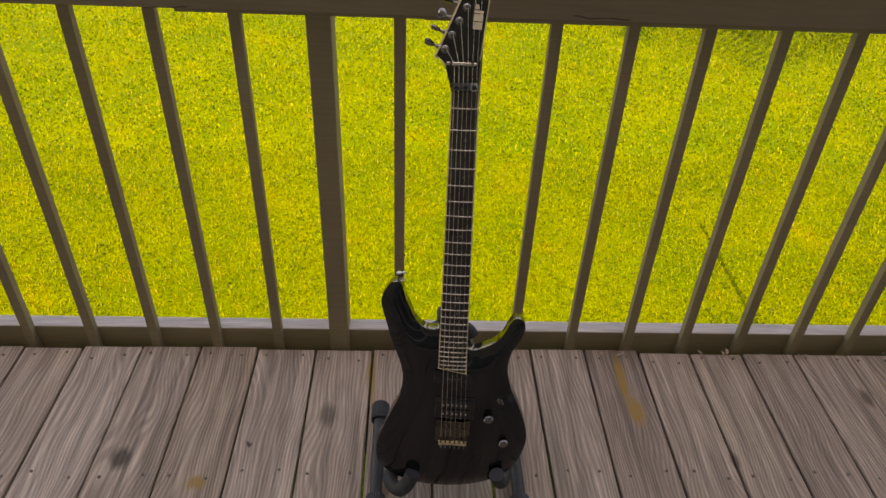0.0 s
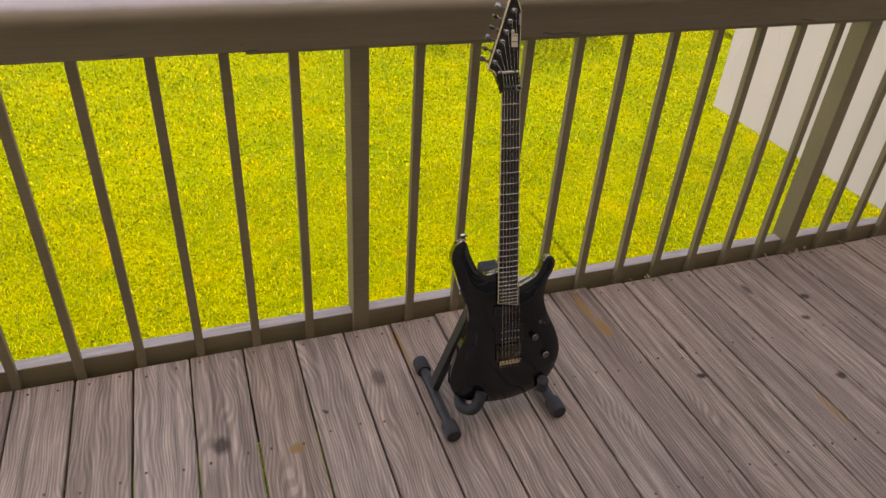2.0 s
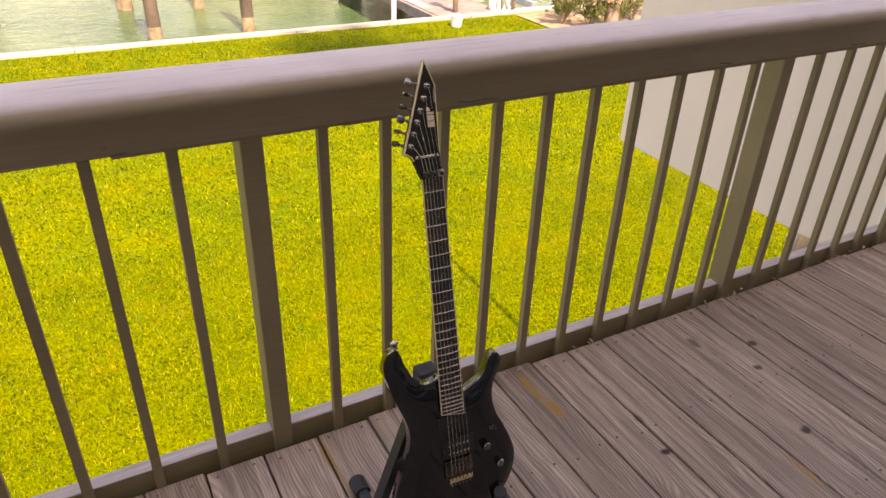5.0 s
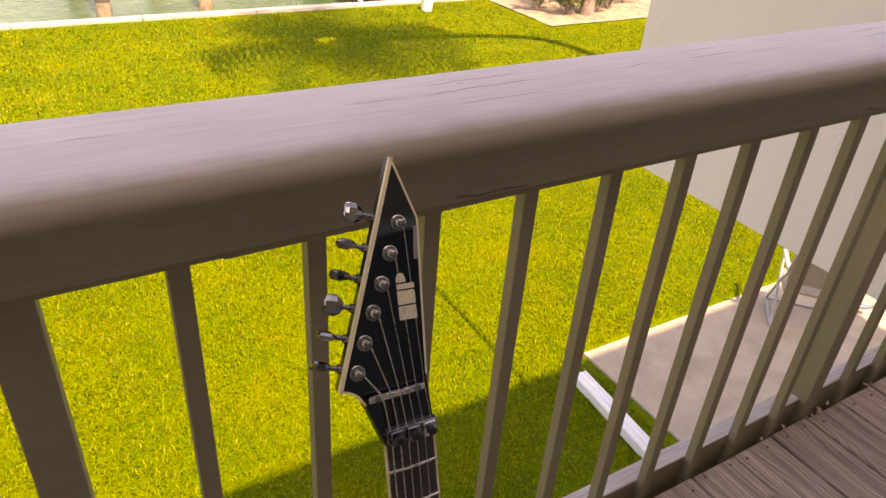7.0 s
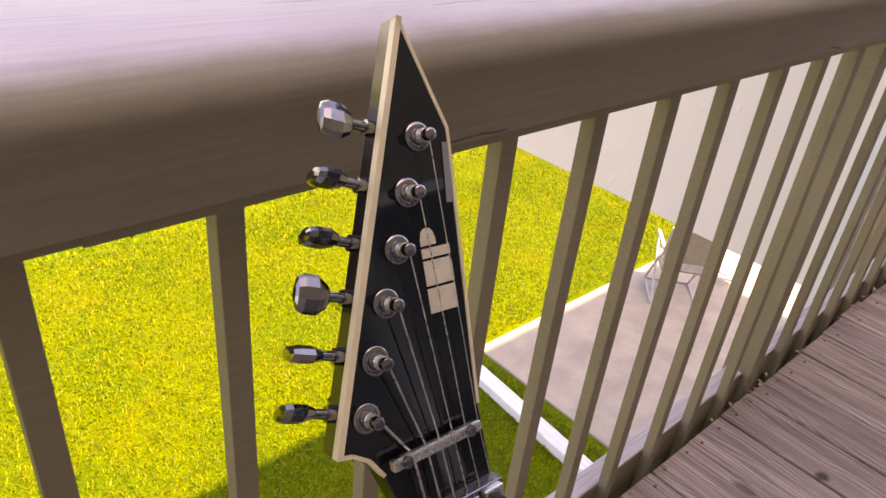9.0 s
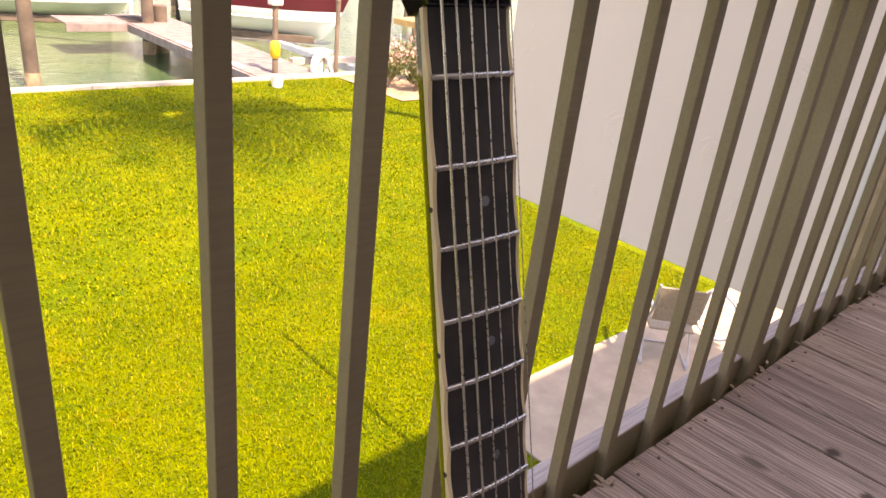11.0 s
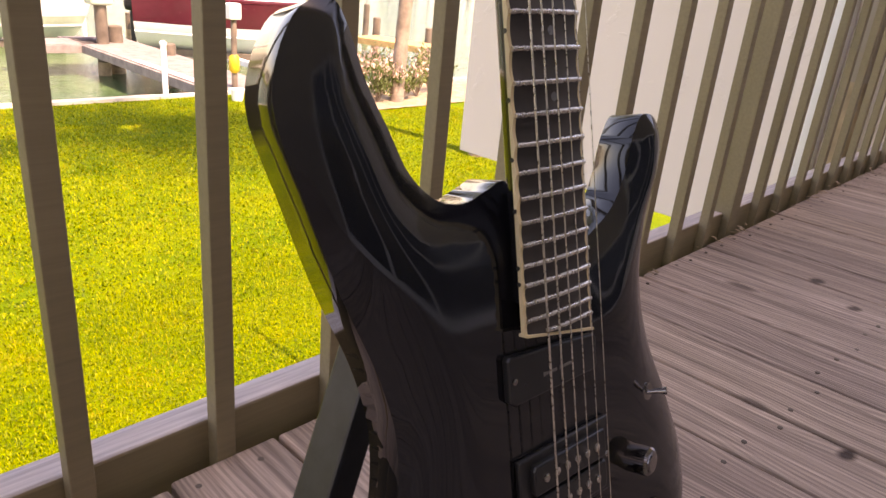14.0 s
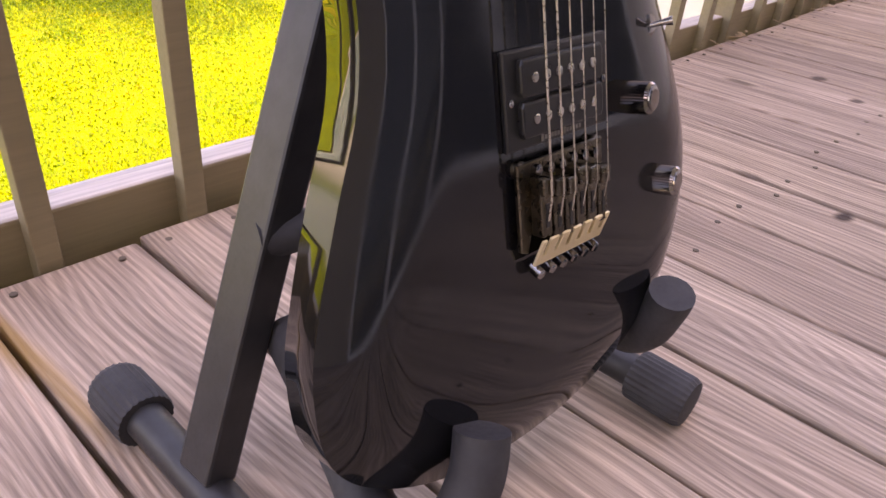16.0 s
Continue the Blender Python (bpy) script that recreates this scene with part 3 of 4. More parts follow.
def guitar_body():
    keys = [(-0.099, 0.163), (-0.116, 0.156), (-0.129, 0.124), (-0.123, 0.08), (-0.112, 0.04), (-0.098, 0.0), (-0.092, -0.035), (-0.098, -0.075), (-0.115, -0.115),
            (-0.131, -0.155), (-0.141, -0.19), (-0.139, -0.230), (-0.114, -0.258), (-0.07, -0.277), (-0.01, -0.283), (0.05, -0.275), (0.095, -0.252), (0.123, -0.216),
            (0.137, -0.17), (0.134, -0.13), (0.119, -0.085), (0.101, -0.04), (0.095, 0.0), (0.101, 0.035), (0.114, 0.062), (0.119, 0.083), (0.114, 0.098), (0.102, 0.101), (0.092, 0.088),
            (0.084, 0.068), (0.071, 0.05), (0.053, 0.037), (0.034, 0.031), (0.012, 0.046), (-0.008, 0.076), (-0.023, 0.0745), (-0.038, 0.0705), (-0.055, 0.0740), (-0.070, 0.088), (-0.079, 0.108), (-0.086, 0.130), (-0.092, 0.153)]
    keys = [(x * (1.08 if x > 0.06 else 1.03 if x < -0.08 and y > 0.09 else 1.0), y) for x, y in keys]
    line = [(p.x, p.y) for p in smooth_line([(x, y, 0) for x, y in keys], 5, True)]
    loop = np.array(line)
    n = len(line)
    pts, d = [Vector(p) for p in line], [0.0] * n
    step = 0.0062
    for j in range(76):
        for i in range(51):
            x, y = -0.156 + (i + 0.5 * (j % 2)) * step, -0.275 + j * step
            if inside(x, y, loop):
                q = seg_dist(x, y, loop)
                if q > 0.0026:
                    pts.append(Vector((x, y)))
                    d.append(q)
    res = delaunay_2d_cdt(pts, [], [list(range(n))], 1, 1e-7, True)
    verts, faces, orig = res[0], res[2], res[3]
    b = bmesh.new()
    front, back = [], []
    for k, v in enumerate(verts):
        q = d[orig[k][0]] if orig[k] else 0.0
        f = max(0.0, 1 - q / 0.042)
        front.append(b.verts.new((v.x, v.y, -0.0125 - 0.0125 * f ** 2.2)))
        back.append(b.verts.new((v.x, v.y, -0.0545 + 0.006 * max(0.0, 1 - q / 0.010) ** 2)))
    for f in faces:
        if not inside(sum(verts[i].x for i in f) / 3, sum(verts[i].y for i in f) / 3, loop):
            continue
        b.faces.new([front[i] for i in f])
        b.faces.new([back[i] for i in reversed(f)])
    for i in range(n):
        j = (i + 1) % n
        b.faces.new((front[j], front[i], back[i], back[j]))
    bmesh.ops.recalc_face_normals(b, faces=b.faces)
    return b


part("body", guitar_body(), LACQUER, guitar, "arched gloss black body with two horns", smooth=50)

# neck behind the fretboard
b = bmesh.new()
rings = []
for u in [0.02, 0.1, 0.2, 0.3, 0.4, 0.5, 0.516]:
    h = neck_half(u)
    rings.append([b.verts.new((h * math.cos(a), u, -0.005 - 0.0165 * math.sin(a))) for a in [math.pi * k / 14 for k in range(15)]])
for p, q in zip(rings, rings[1:]):
    for k in range(14):
        b.faces.new((p[k], p[k + 1], q[k + 1], q[k]))
    b.faces.new((p[14], p[0], q[0], q[14]))
b.faces.new(rings[0])
b.faces.new(list(reversed(rings[-1])))
bmesh.ops.recalc_face_normals(b, faces=b.faces)
neck = part("neck", b, LACQUER, guitar, "slim black guitar neck", smooth=40)

# fretboard with scooped hollows between the frets
us = [NUT_U]
for k in range(27):
    a, c = (fret_u(k) if k else NUT_U), fret_u(k + 1)
    us += [a + (c - a) * s for s in (0.12, 0.3, 0.5, 0.7, 0.88, 1.0)]
us = us[:-1]
us.append(0.0)
frets_at = [fret_u(k) for k in range(28)]


def scoop(u):
    for a, c in zip(frets_at, frets_at[1:]):
        if c <= u <= a:
            s = (a - u) / (a - c)
            return min(1.0, (a - c) / 0.012) * 0.0013 * math.sin(math.pi * s)
    return 0.0


def fretboard_strip(r_of, name, mat, label="", thick=0.0055):
    """A strip of the board between two sides given as functions of u, its top hollowed between frets."""
    b = bmesh.new()
    rows = []
    for u in us:
        l, r = r_of(u)
        cols = [l + (r - l) * k / 4 for k in range(5)]
        tilt = (lambda x: -0.19 * x) if u == 0.0 else (lambda x: 0.0)
        top = [b.verts.new((x, u + tilt(x), -0.0012 - scoop(u) - 0.0011 * (x / 0.025) ** 2)) for x in cols]
        rows.append(top + [b.verts.new((r, u + tilt(r), -thick)), b.verts.new((l, u + tilt(l), -thick))])
    for p, q in zip(rows, rows[1:]):
        for k in range(7):
            b.faces.new((p[k], p[(k + 1) % 7], q[(k + 1) % 7], q[k]))
    b.faces.new(rows[0])
    b.faces.new(list(reversed(rows[-1])))
    bmesh.ops.recalc_face_normals(b, faces=b.faces)
    return part(name, b, mat, neck, label, smooth=30)


fretboard_strip(lambda u: (-neck_half(u) + 0.0016, neck_half(u) - 0.0016), "fretboard", EBONY, "dark scalloped ebony fretboard")
fretboard_strip(lambda u: (-neck_half(u) - 0.0003, -neck_half(u) + 0.0015), "binding", CREAM, "cream edge binding", 0.0054)
fretboard_strip(lambda u: (neck_half(u) - 0.0015, neck_half(u) + 0.0003), "binding", CREAM, "cream edge binding", 0.0054)
part("binding", box(0.0525, 0.0016, 0.006, m=Matrix.Translation((0, -0.0009, -0.0042)) @ Matrix.Rotation(-0.188, 4, "Z"), bevel=0.0004), CREAM, neck, "cream edge binding")
for k in range(1, 28):
    u = fret_u(k)
    h = neck_half(u)
    if k == 27:
        part("fret", tube([(-0.012, u, -0.0014), (0.0, u, -0.0008), (h - 0.0006, u, -0.0022)], 0.00125, 8), NICKEL, neck, "nickel fret wire", smooth=60)
        continue
    part("fret", tube([(-h + 0.0006, u, -0.0022), (-h * 0.5, u, -0.0010), (0, u, -0.0006), (h * 0.5, u, -0.0010), (h - 0.0006, u, -0.0022)], 0.00125, 8), NICKEL, neck, "nickel fret wire", smooth=60)
for k in (3, 5, 7, 9, 12, 15, 17, 19, 21, 24):
    mid = 0.5 * (fret_u(k) + fret_u(k - 1))
    for du in ((-0.004, 0.004) if k in (12, 24) else (0.0,)):
        part("side_dot", lathe([(0.0012, 0), (0.0012, 0.0004)], 10, Matrix.Translation((-neck_half(mid) - 0.0003, mid + du, -0.0048)) @ Euler((0, -math.pi / 2, 0)).to_matrix().to_4x4()), BLACK_PLASTIC, neck, "black side dot")
    if k in (3, 5, 7, 9, 15, 17):
        part("inlay_dot", lathe([(0.0022, 0), (0.0022, 0.0003)], 14, Matrix.Translation((0.004, mid, -0.0026))), DOT, neck, "small pale dot inlay")

# headstock, leaning back
TILT_H = math.atan(0.24)
HM = Matrix.Translation((-0.0075, 0.543, -0.0085)) @ Matrix.Rotation(-TILT_H, 4, "X")
cs = 1.06 / math.cos(TILT_H)
hl = lambda r, u: (r, (u - 0.522) * cs)
head_line = [hl(0.0280, 0.486), hl(0.0285, 0.53), hl(0.0415, 0.642), hl(0.0275, 0.687), hl(-0.0425, 0.533), hl(-0.036, 0.5315), hl(-0.0295, 0.527), hl(-0.0245, 0.519), hl(-0.0140, 0.486)]
headstock = part("headstock", slab(head_line, -0.0145, -0.0004, 0.0008, 2, HM), LACQUER, guitar, "pointed gloss black headstock")


def rim_strip(p, q, w, up=0.0003, down=-0.0042):
    """A strip along the rim from p to q, lying inside the outline by w."""
    p, q = Vector((*p, 0)), Vector((*q, 0))
    d = (q - p).normalized()
    s = Vector((-d.y, d.x, 0)) * w
    o = Vector((-d.y, d.x, 0)) * -0.0004
    return slab([(v.x, v.y) for v in (p + o, q + o, q + s, p + s)], down, up, 0, 1, HM)


for p, q, w in ((head_line[3], head_line[4], 0.0024), (head_line[2], head_line[3], 0.0011), (head_line[1], head_line[2], 0.0011), (head_line[4], head_line[5], 0.0013), (head_line[5], head_line[6], 0.0013), (head_line[6], head_line[7], 0.0013)):
    part("binding", rim_strip(p, q, w), CREAM, headstock, "cream edge binding")

posts = [(0.025, 0.641), (0.0145, 0.621), (0.004, 0.601), (-0.0065, 0.5825), (-0.017, 0.563), (-0.0265, 0.5435)]
edge_dir = (Vector((*head_line[3], 0)) - Vector((*head_line[4], 0))).normalized()
edge_out = Vector((-edge_dir.y, edge_dir.x, 0))
button_turn = [1.9, 0.2, 0.3, 1.75, 0.1, 0.4]
for (r, u), turn in zip(posts, button_turn):
    x, y = hl(r, u)
    tuner = part("tuner", lathe([(0.0062, -0.0004), (0.0062, 0.0009), (0.0052, 0.0016), (0.0038, 0.0016), (0.0036, 0.003), (0.0024, 0.0034), (0.0022, 0.0075), (0.0027, 0.0080), (0.0027, 0.0108), (0.0018, 0.0114)], 20, HM @ Matrix.Translation((x, y, 0))), BLACK_CHROME, guitar, "black chrome tuning peg post", smooth=40)
    wind = [(x + 0.0027 * math.cos(k * 0.7), y + 0.0027 * math.sin(k * 0.7), 0.0036 + 0.00012 * k) for k in range(30)]
    part("string_winding", tube([HM @ Vector(q) for q in wind], 0.0005, 6), STEEL, tuner, "wound steel string")
    # shaft and faceted button beside the head
    o = Vector((x, y, 0))
    t0 = (o - Vector((*head_line[4], 0))).dot(edge_out)
    rimp = o + edge_out * -t0
    start, out = rimp + Vector((0, 0, -0.008)), edge_out
    part("shaft", tube([HM @ (start - out * 0.004), HM @ (start + out * 0.004), HM @ (start + out * 0.0042), HM @ (start + out * 0.012)], (0.0036, 0.0036, 0.0022, 0.002), 12), BLACK_CHROME, tuner, "black chrome shaft", smooth=40)
    part("housing", box(0.011, 0.015, 0.010, m=HM @ Matrix.Translation((x, y, -0.019)) @ Matrix.Rotation(math.atan2(edge_dir.y, edge_dir.x), 4, "Z"), bevel=0.0025), BLACK_CHROME, tuner, "black chrome gear housing")
    ax = Matrix.Rotation(math.atan2(out.y, out.x), 4, "Z") @ Matrix.Rotation(turn, 4, "X")
    bm_ = lathe([(0.0022, 0.0), (0.0052, 0.0016), (0.0082, 0.006), (0.0082, 0.0118), (0.0066, 0.0146), (0.0035, 0.0154)], 10, Matrix.Diagonal((1.0, 0.46, 1.0, 1)))
    bmesh.ops.transform(bm_, matrix=HM @ Matrix.Translation(start + out * 0.009) @ ax @ Matrix.Rotation(math.pi / 2, 4, "Y"), verts=bm_.verts)
    part("button", bm_, BLACK_CHROME, tuner, "faceted black chrome button")

# pale block emblem of plain shapes, on the right of the head, read along the neck
EM = HM @ Matrix.Translation((*hl(0.0138, 0.5725), 0.0)) @ Matrix.Rotation(-0.06, 4, "Z") @ Matrix.Diagonal((0.84, 1.22, 1, 1))
emblem = part("emblem", slab([(0.0, 0.0), (0.0172, 0.0), (0.0172, 0.0088), (0.0, 0.0088)], 0.0, 0.0005, 0, 1, EM), PEARL, headstock, "pale emblem of plain blocks")
for pts in ([(0.0, 0.0098), (0.0172, 0.0098), (0.0172, 0.0172), (0.0160, 0.0186), (0.0, 0.0186)], [(0.0, 0.0196), (0.0172, 0.0196), (0.0172, 0.0230), (0.0, 0.0230)],
            [(0.0, 0.0240), (0.0092, 0.0240), (0.0092, 0.0262), (0.0080, 0.0288), (0.0060, 0.0300), (0.0032, 0.0300), (0.0012, 0.0288), (0.0, 0.0262)]):
    part("emblem_shape", slab(pts, 0.0, 0.0005, 0, 1, EM), PEARL, emblem)
part("print_bar", slab([(0, 0), (0.0032, 0), (0.0032, 0.026), (0, 0.026)], 0.0, 0.0003, 0, 1, HM @ Matrix.Translation((*hl(0.0332, 0.6135), 0.0)) @ Matrix.Rotation(-0.14, 4, "Z")), PRINT, headstock, "faint grey printed line")

# locking nut and string bar
nut = part("locking_nut", box(0.0425, 0.012, 0.007, (0, 0.5135, 0.0005), 0.0008), BLACK_CHROME, guitar, "black locking nut")
for r in (-0.0135, 0.0, 0.0135):
    clamp = part("clamp", box(0.0108, 0.0125, 0.0042, (r, 0.5135, 0.0058), 0.0012), NICKEL if r == 0.0135 else BLACK_CHROME, nut, "clamping block")
    part("clamp_screw", lathe([(0.0037, 0), (0.0037, 0.0042), (0.003, 0.0048)], 14, Matrix.Translation((r, 0.5135, 0.0076))), BLACK_PLASTIC, nut, "black hex screw", smooth=40)
bar = part("string_bar", box(0.046, 0.005, 0.004, m=HM @ Matrix.Translation((0, 0.0020, 0.0055)), bevel=0.001), NICKEL, guitar, "nickel string retainer bar")
for r in (-0.0165, 0.0165):
    part("bar_screw", lathe([(0.0026, 0), (0.0026, 0.0014), (0.0012, 0.0018)], 12, HM @ Matrix.Translation((r, 0.0020, 0.0072))), BLACK_CHROME, bar, "dark bar screw")

# strings
BRIDGE_U = NUT_U - SCALE_L
for i, ((pr, pu), gauge) in enumerate(zip(reversed(posts), (0.00062, 0.00052, 0.00042, 0.00032, 0.00026, 0.00023))):
    rn, rb = -0.0172 + 0.00688 * i, 0.0065 + 0.84 * (-0.0262 + 0.01048 * i)
    px, py = hl(pr, pu)
    top = HM @ Vector((px + 0.002, py, 0.0062))
    barp = HM @ Vector((rn * 1.02 + 0.0065, 0.0020, 0.0032))
    part("string", tube([top, barp, (rn, 0.5135, 0.0025), (rb, BRIDGE_U, 0.0038), (rb, BRIDGE_U - 0.012, 0.0012)], gauge, 8), STEEL, guitar, "steel guitar string", smooth=60)

# tremolo bridge
bridge = part("tremolo_bridge", slab([(-0.0395, -0.122), (0.0375, -0.122), (0.0375, -0.150), (0.030, -0.158), (-0.030, -0.158), (-0.034, -0.168), (-0.0395, -0.166)], -0.0075, -0.0045, 0.0008, 2), BRASS_WORN, guitar, "worn dark bronze tremolo bridge")
for r in (-0.034, 0.0335):
    part("stud", lathe([(0.0046, 0), (0.0046, 0.006), (0.0036, 0.0072), (0.0018, 0.0072), (0.0018, 0.005)], 18, Matrix.Translation((r, -0.1255, -0.0125))), BRASS_WORN, bridge, "bronze pivot stud", smooth=40)
for i in range(6):
    r = -0.0262 + 0.01048 * i
    du = (0.004, 0.0015, 0.0, 0.003, 0.001, -0.001)[i]
    sb = box(0.0088, 0.030, 0.0075, (r, -0.148 + du, -0.0008), 0.001)
    box(0.0088, 0.009, 0.0048, (r, -0.1375 + du, 0.0030), 0.0014, bm=sb)
    sad = part("saddle", sb, BRASS_WORN, bridge, "worn bronze string saddle")
    part("saddle_screw", lathe([(0.0028, 0), (0.0028, 0.0036), (0.0018, 0.0038)], 12, Matrix.Translation((r, -0.1275 + 0.4 * du, -0.0045))), BLACK_CHROME, bridge, "black saddle screw", smooth=40)
    part("saddle_slot", box(0.0030, 0.012, 0.001, (r, -0.152 + du, 0.0029), 0.0003), BLACK_PLASTIC, sad, "dark saddle slot")
    part("fine_tuner", lathe([(0.0033, 0), (0.0033, 0.007), (0.0024, 0.0078)], 14, Matrix.Translation((r, -0.1775, -0.009)) @ Matrix.Rotation(0.5, 4, "X")), BLACK_CHROME, bridge, "black fine tuner screw", smooth=40)
comb = [(-0.0315, 0.0), (0.0315, 0.0), (0.0315, 0.0105)]
for i in range(6):
    r = 0.0262 - 0.01048 * i
    comb += [(r + 0.0017, 0.0105), (r + 0.0017, 0.004), (r - 0.0017, 0.004), (r - 0.0017, 0.0105)]
comb += [(-0.0315, 0.0105)]
part("comb_plate", slab(comb, 0, 0.0016, 0.0002, 1, Matrix.Translation((0.0, -0.1745, -0.0045)) @ Matrix.Rotation(0.45, 4, "X") @ Matrix.Diagonal((1, 1.55, 1, 1))), CREAM, bridge, "pale notched tuner plate")

BS = Matrix.Translation((0.0065, 0.0055, -0.0024)) @ Matrix.Diagonal((0.84, 1, 1, 1))
for o in (bridge, *bridge.children_recursive):
    o.data.transform(BS)

# pickup
ring = part("pickup_ring", slab([(-0.0445, -0.0665), (0.0435, -0.0665), (0.0445, -0.0675), (0.0445, -0.1125), (-0.0445, -0.1125)], -0.0125, -0.0088, 0.0012, 2), BLACK_PLASTIC, guitar, "black humbucker pickup in a ring")
for uc in (-0.0795, -0.0985):
    xs = smooth_line([(-0.036, uc + 0.0075, 0), (0.034, uc + 0.0075, 0), (0.036, uc, 0), (0.034, uc - 0.0075, 0), (-0.034, uc - 0.0075, 0), (-0.036, uc, 0)], 3, True)
    coil = part("coil", slab([(-0.0355, uc + 0.006), (-0.034, uc + 0.0085), (0.034, uc + 0.0085), (0.0355, uc + 0.006), (0.0355, uc - 0.006), (0.034, uc - 0.0085), (-0.034, uc - 0.0085), (-0.0355, uc - 0.006)], -0.010, -0.0052, 0.0012, 2), BLACK_PLASTIC, ring, "black coil bobbin")
    for i in range(6):
        part("pole_piece", lathe([(0.0024, 0), (0.0024, 0.0009), (0.0017, 0.0012)], 14, Matrix.Translation((-0.0252 + 0.01008 * i, uc, -0.0053))), NICKEL, coil, "nickel pole piece")
for k in range(13):
    if k != 6:
        part("label_bar", box(0.0021, 0.0034 if k in (0, 7) else 0.0022, 0.0003, (-0.0165 + k * 0.0028, -0.1095, -0.0085)), PRINT, ring)
for r in (-0.0405, 0.0405):
    part("ring_screw", lathe([(0.002, 0), (0.002, 0.0007), (0.001, 0.001)], 10, Matrix.Translation((r, -0.0895, -0.0088))), BLACK_CHROME, ring, "dark screw")

PS = Matrix.Translation((0.0075, 0.002, 0)) @ Matrix.Diagonal((0.84, 1, 1, 1))
for o in (ring, *ring.children_recursive):
    o.data.transform(PS)

# knobs and switch
for r, u, n0, tip in ((0.0700, -0.103, -0.0155, 0.0), (0.1015, -0.158, -0.0185, 0.0)):
    tilt = Matrix.Translation((r, u, n0)) @ Matrix.Rotation(0.16, 4, "Y")
    knob = part("knob", lathe([(0.0086, 0.001), (0.0088, 0.002), (0.0088, 0.0150), (0.0076, 0.0164), (0.0070, 0.0166)], ridges=34, depth=0.0006, m=tilt), BLACK_CHROME, guitar, "knurled black chrome control knob", smooth=25)
    part("washer", lathe([(0.0105, 0), (0.0105, 0.0012)], 18, tilt), BLACK_CHROME, knob, "black washer")
    part("knob_top", lathe([(0.0066, 0.0160), (0.0064, 0.0172), (0.0050, 0.0176)], 20, tilt), BLACK_CHROME, knob)
sw = part("switch", lathe([(0.006, 0), (0.006, 0.0025), (0.0035, 0.003)], 16, Matrix.Translation((0.091, -0.068, -0.016))), BLACK_CHROME, guitar, "small toggle switch", smooth=40)
part("switch_lever", tube([(0.091, -0.068, -0.0135), (0.0935, -0.0668, -0.0085), (0.0965, -0.066, -0.003)], (0.0014, 0.0016, 0.0026), 10), BLACK_CHROME, sw, "black lever tip", smooth=40)
for pos, rot in (((-0.099, 0.1615, -0.038), Matrix.Rotation(-math.pi / 2 , 4, "X") @ Matrix.Rotation(-0.1, 4, "Y")),):
    part("strap_button", lathe([(0.0065, 0), (0.0045, 0.002), (0.004, 0.007), (0.0082, 0.012), (0.0086, 0.0135), (0.006, 0.0148), (0.002, 0.0142)], 20, Matrix.Translation(pos) @ rot), BLACK_CHROME, guitar, "black chrome strap button", smooth=40)
# slim pickup under the end of the fretboard
slim = part("neck_pickup", slab([(-0.0335, -0.0085), (-0.032, -0.0065), (0.034, -0.0125), (0.0355, -0.0145), (0.0355, -0.030), (0.0325, -0.033), (-0.030, -0.033), (-0.0335, -0.030)], -0.0128, -0.0078, 0.0012, 2), BLACK_PLASTIC, guitar, "slim black pickup at the neck")
for k in range(13):
    if k != 6:
        part("label_bar", box(0.0014, 0.0024 if k in (0, 7) else 0.0016, 0.0003, (-0.008 + k * 0.0018, -0.0225, -0.0077)), PRINT, slim)
part("pickup_screw", lathe([(0.0018, 0), (0.0018, 0.0007), (0.001, 0.001)], 10, Matrix.Translation((-0.030, -0.0195, -0.0078))), BLACK_CHROME, slim, "dark screw")

# ---- stand ----
stand = thing("guitar_stand", (0.05, 0.85, 0), "black tubular folding guitar stand with rubber feet", "guitar stand")
stand_in = Matrix.Translation((-0.05, -0.85, 0))


def at_stand(b):
    bmesh.ops.transform(b, matrix=stand_in, verts=b.verts)
    return b


for x, y0, y1 in ((-0.099, 0.712, 0.978), (0.199, 0.71, 0.975)):
    foot = part("foot_tube", at_stand(tube([(x, y0, 0.0215), (x, y1, 0.0215)], 0.0135, 20)), STAND_PAINT, stand, "black steel foot tube", smooth=40)
    for y, s in ((y0, -1), (y1, 1)):
        part("end_cap", at_stand(lathe([(0.0195, -0.034), (0.0205, -0.031), (0.0205, 0.008), (0.0185, 0.0125), (0.012, 0.0135)], ridges=26, depth=0.0009, m=Matrix.Translation((x, y, 0.0208)) @ Matrix.Rotation(-s * math.pi / 2, 4, "X"))), RUBBER, foot, "ribbed black rubber end cap", smooth=22)


def flat_bar(p, q, w, d):
    p, q = Vector(p), Vector(q)
    z = (q - p).normalized()
    y = Vector((0, 1, 0))
    x = y.cross(z).normalized()
    y = z.cross(x)
    c = 0.5 * (p + q)
    m = Matrix(((x.x, y.x, z.x, c.x), (x.y, y.y, z.y, c.y), (x.z, y.z, z.z, c.z), (0, 0, 0, 1)))
    return at_stand(box(w, d, (q - p).length, bevel=0.0022, m=m))


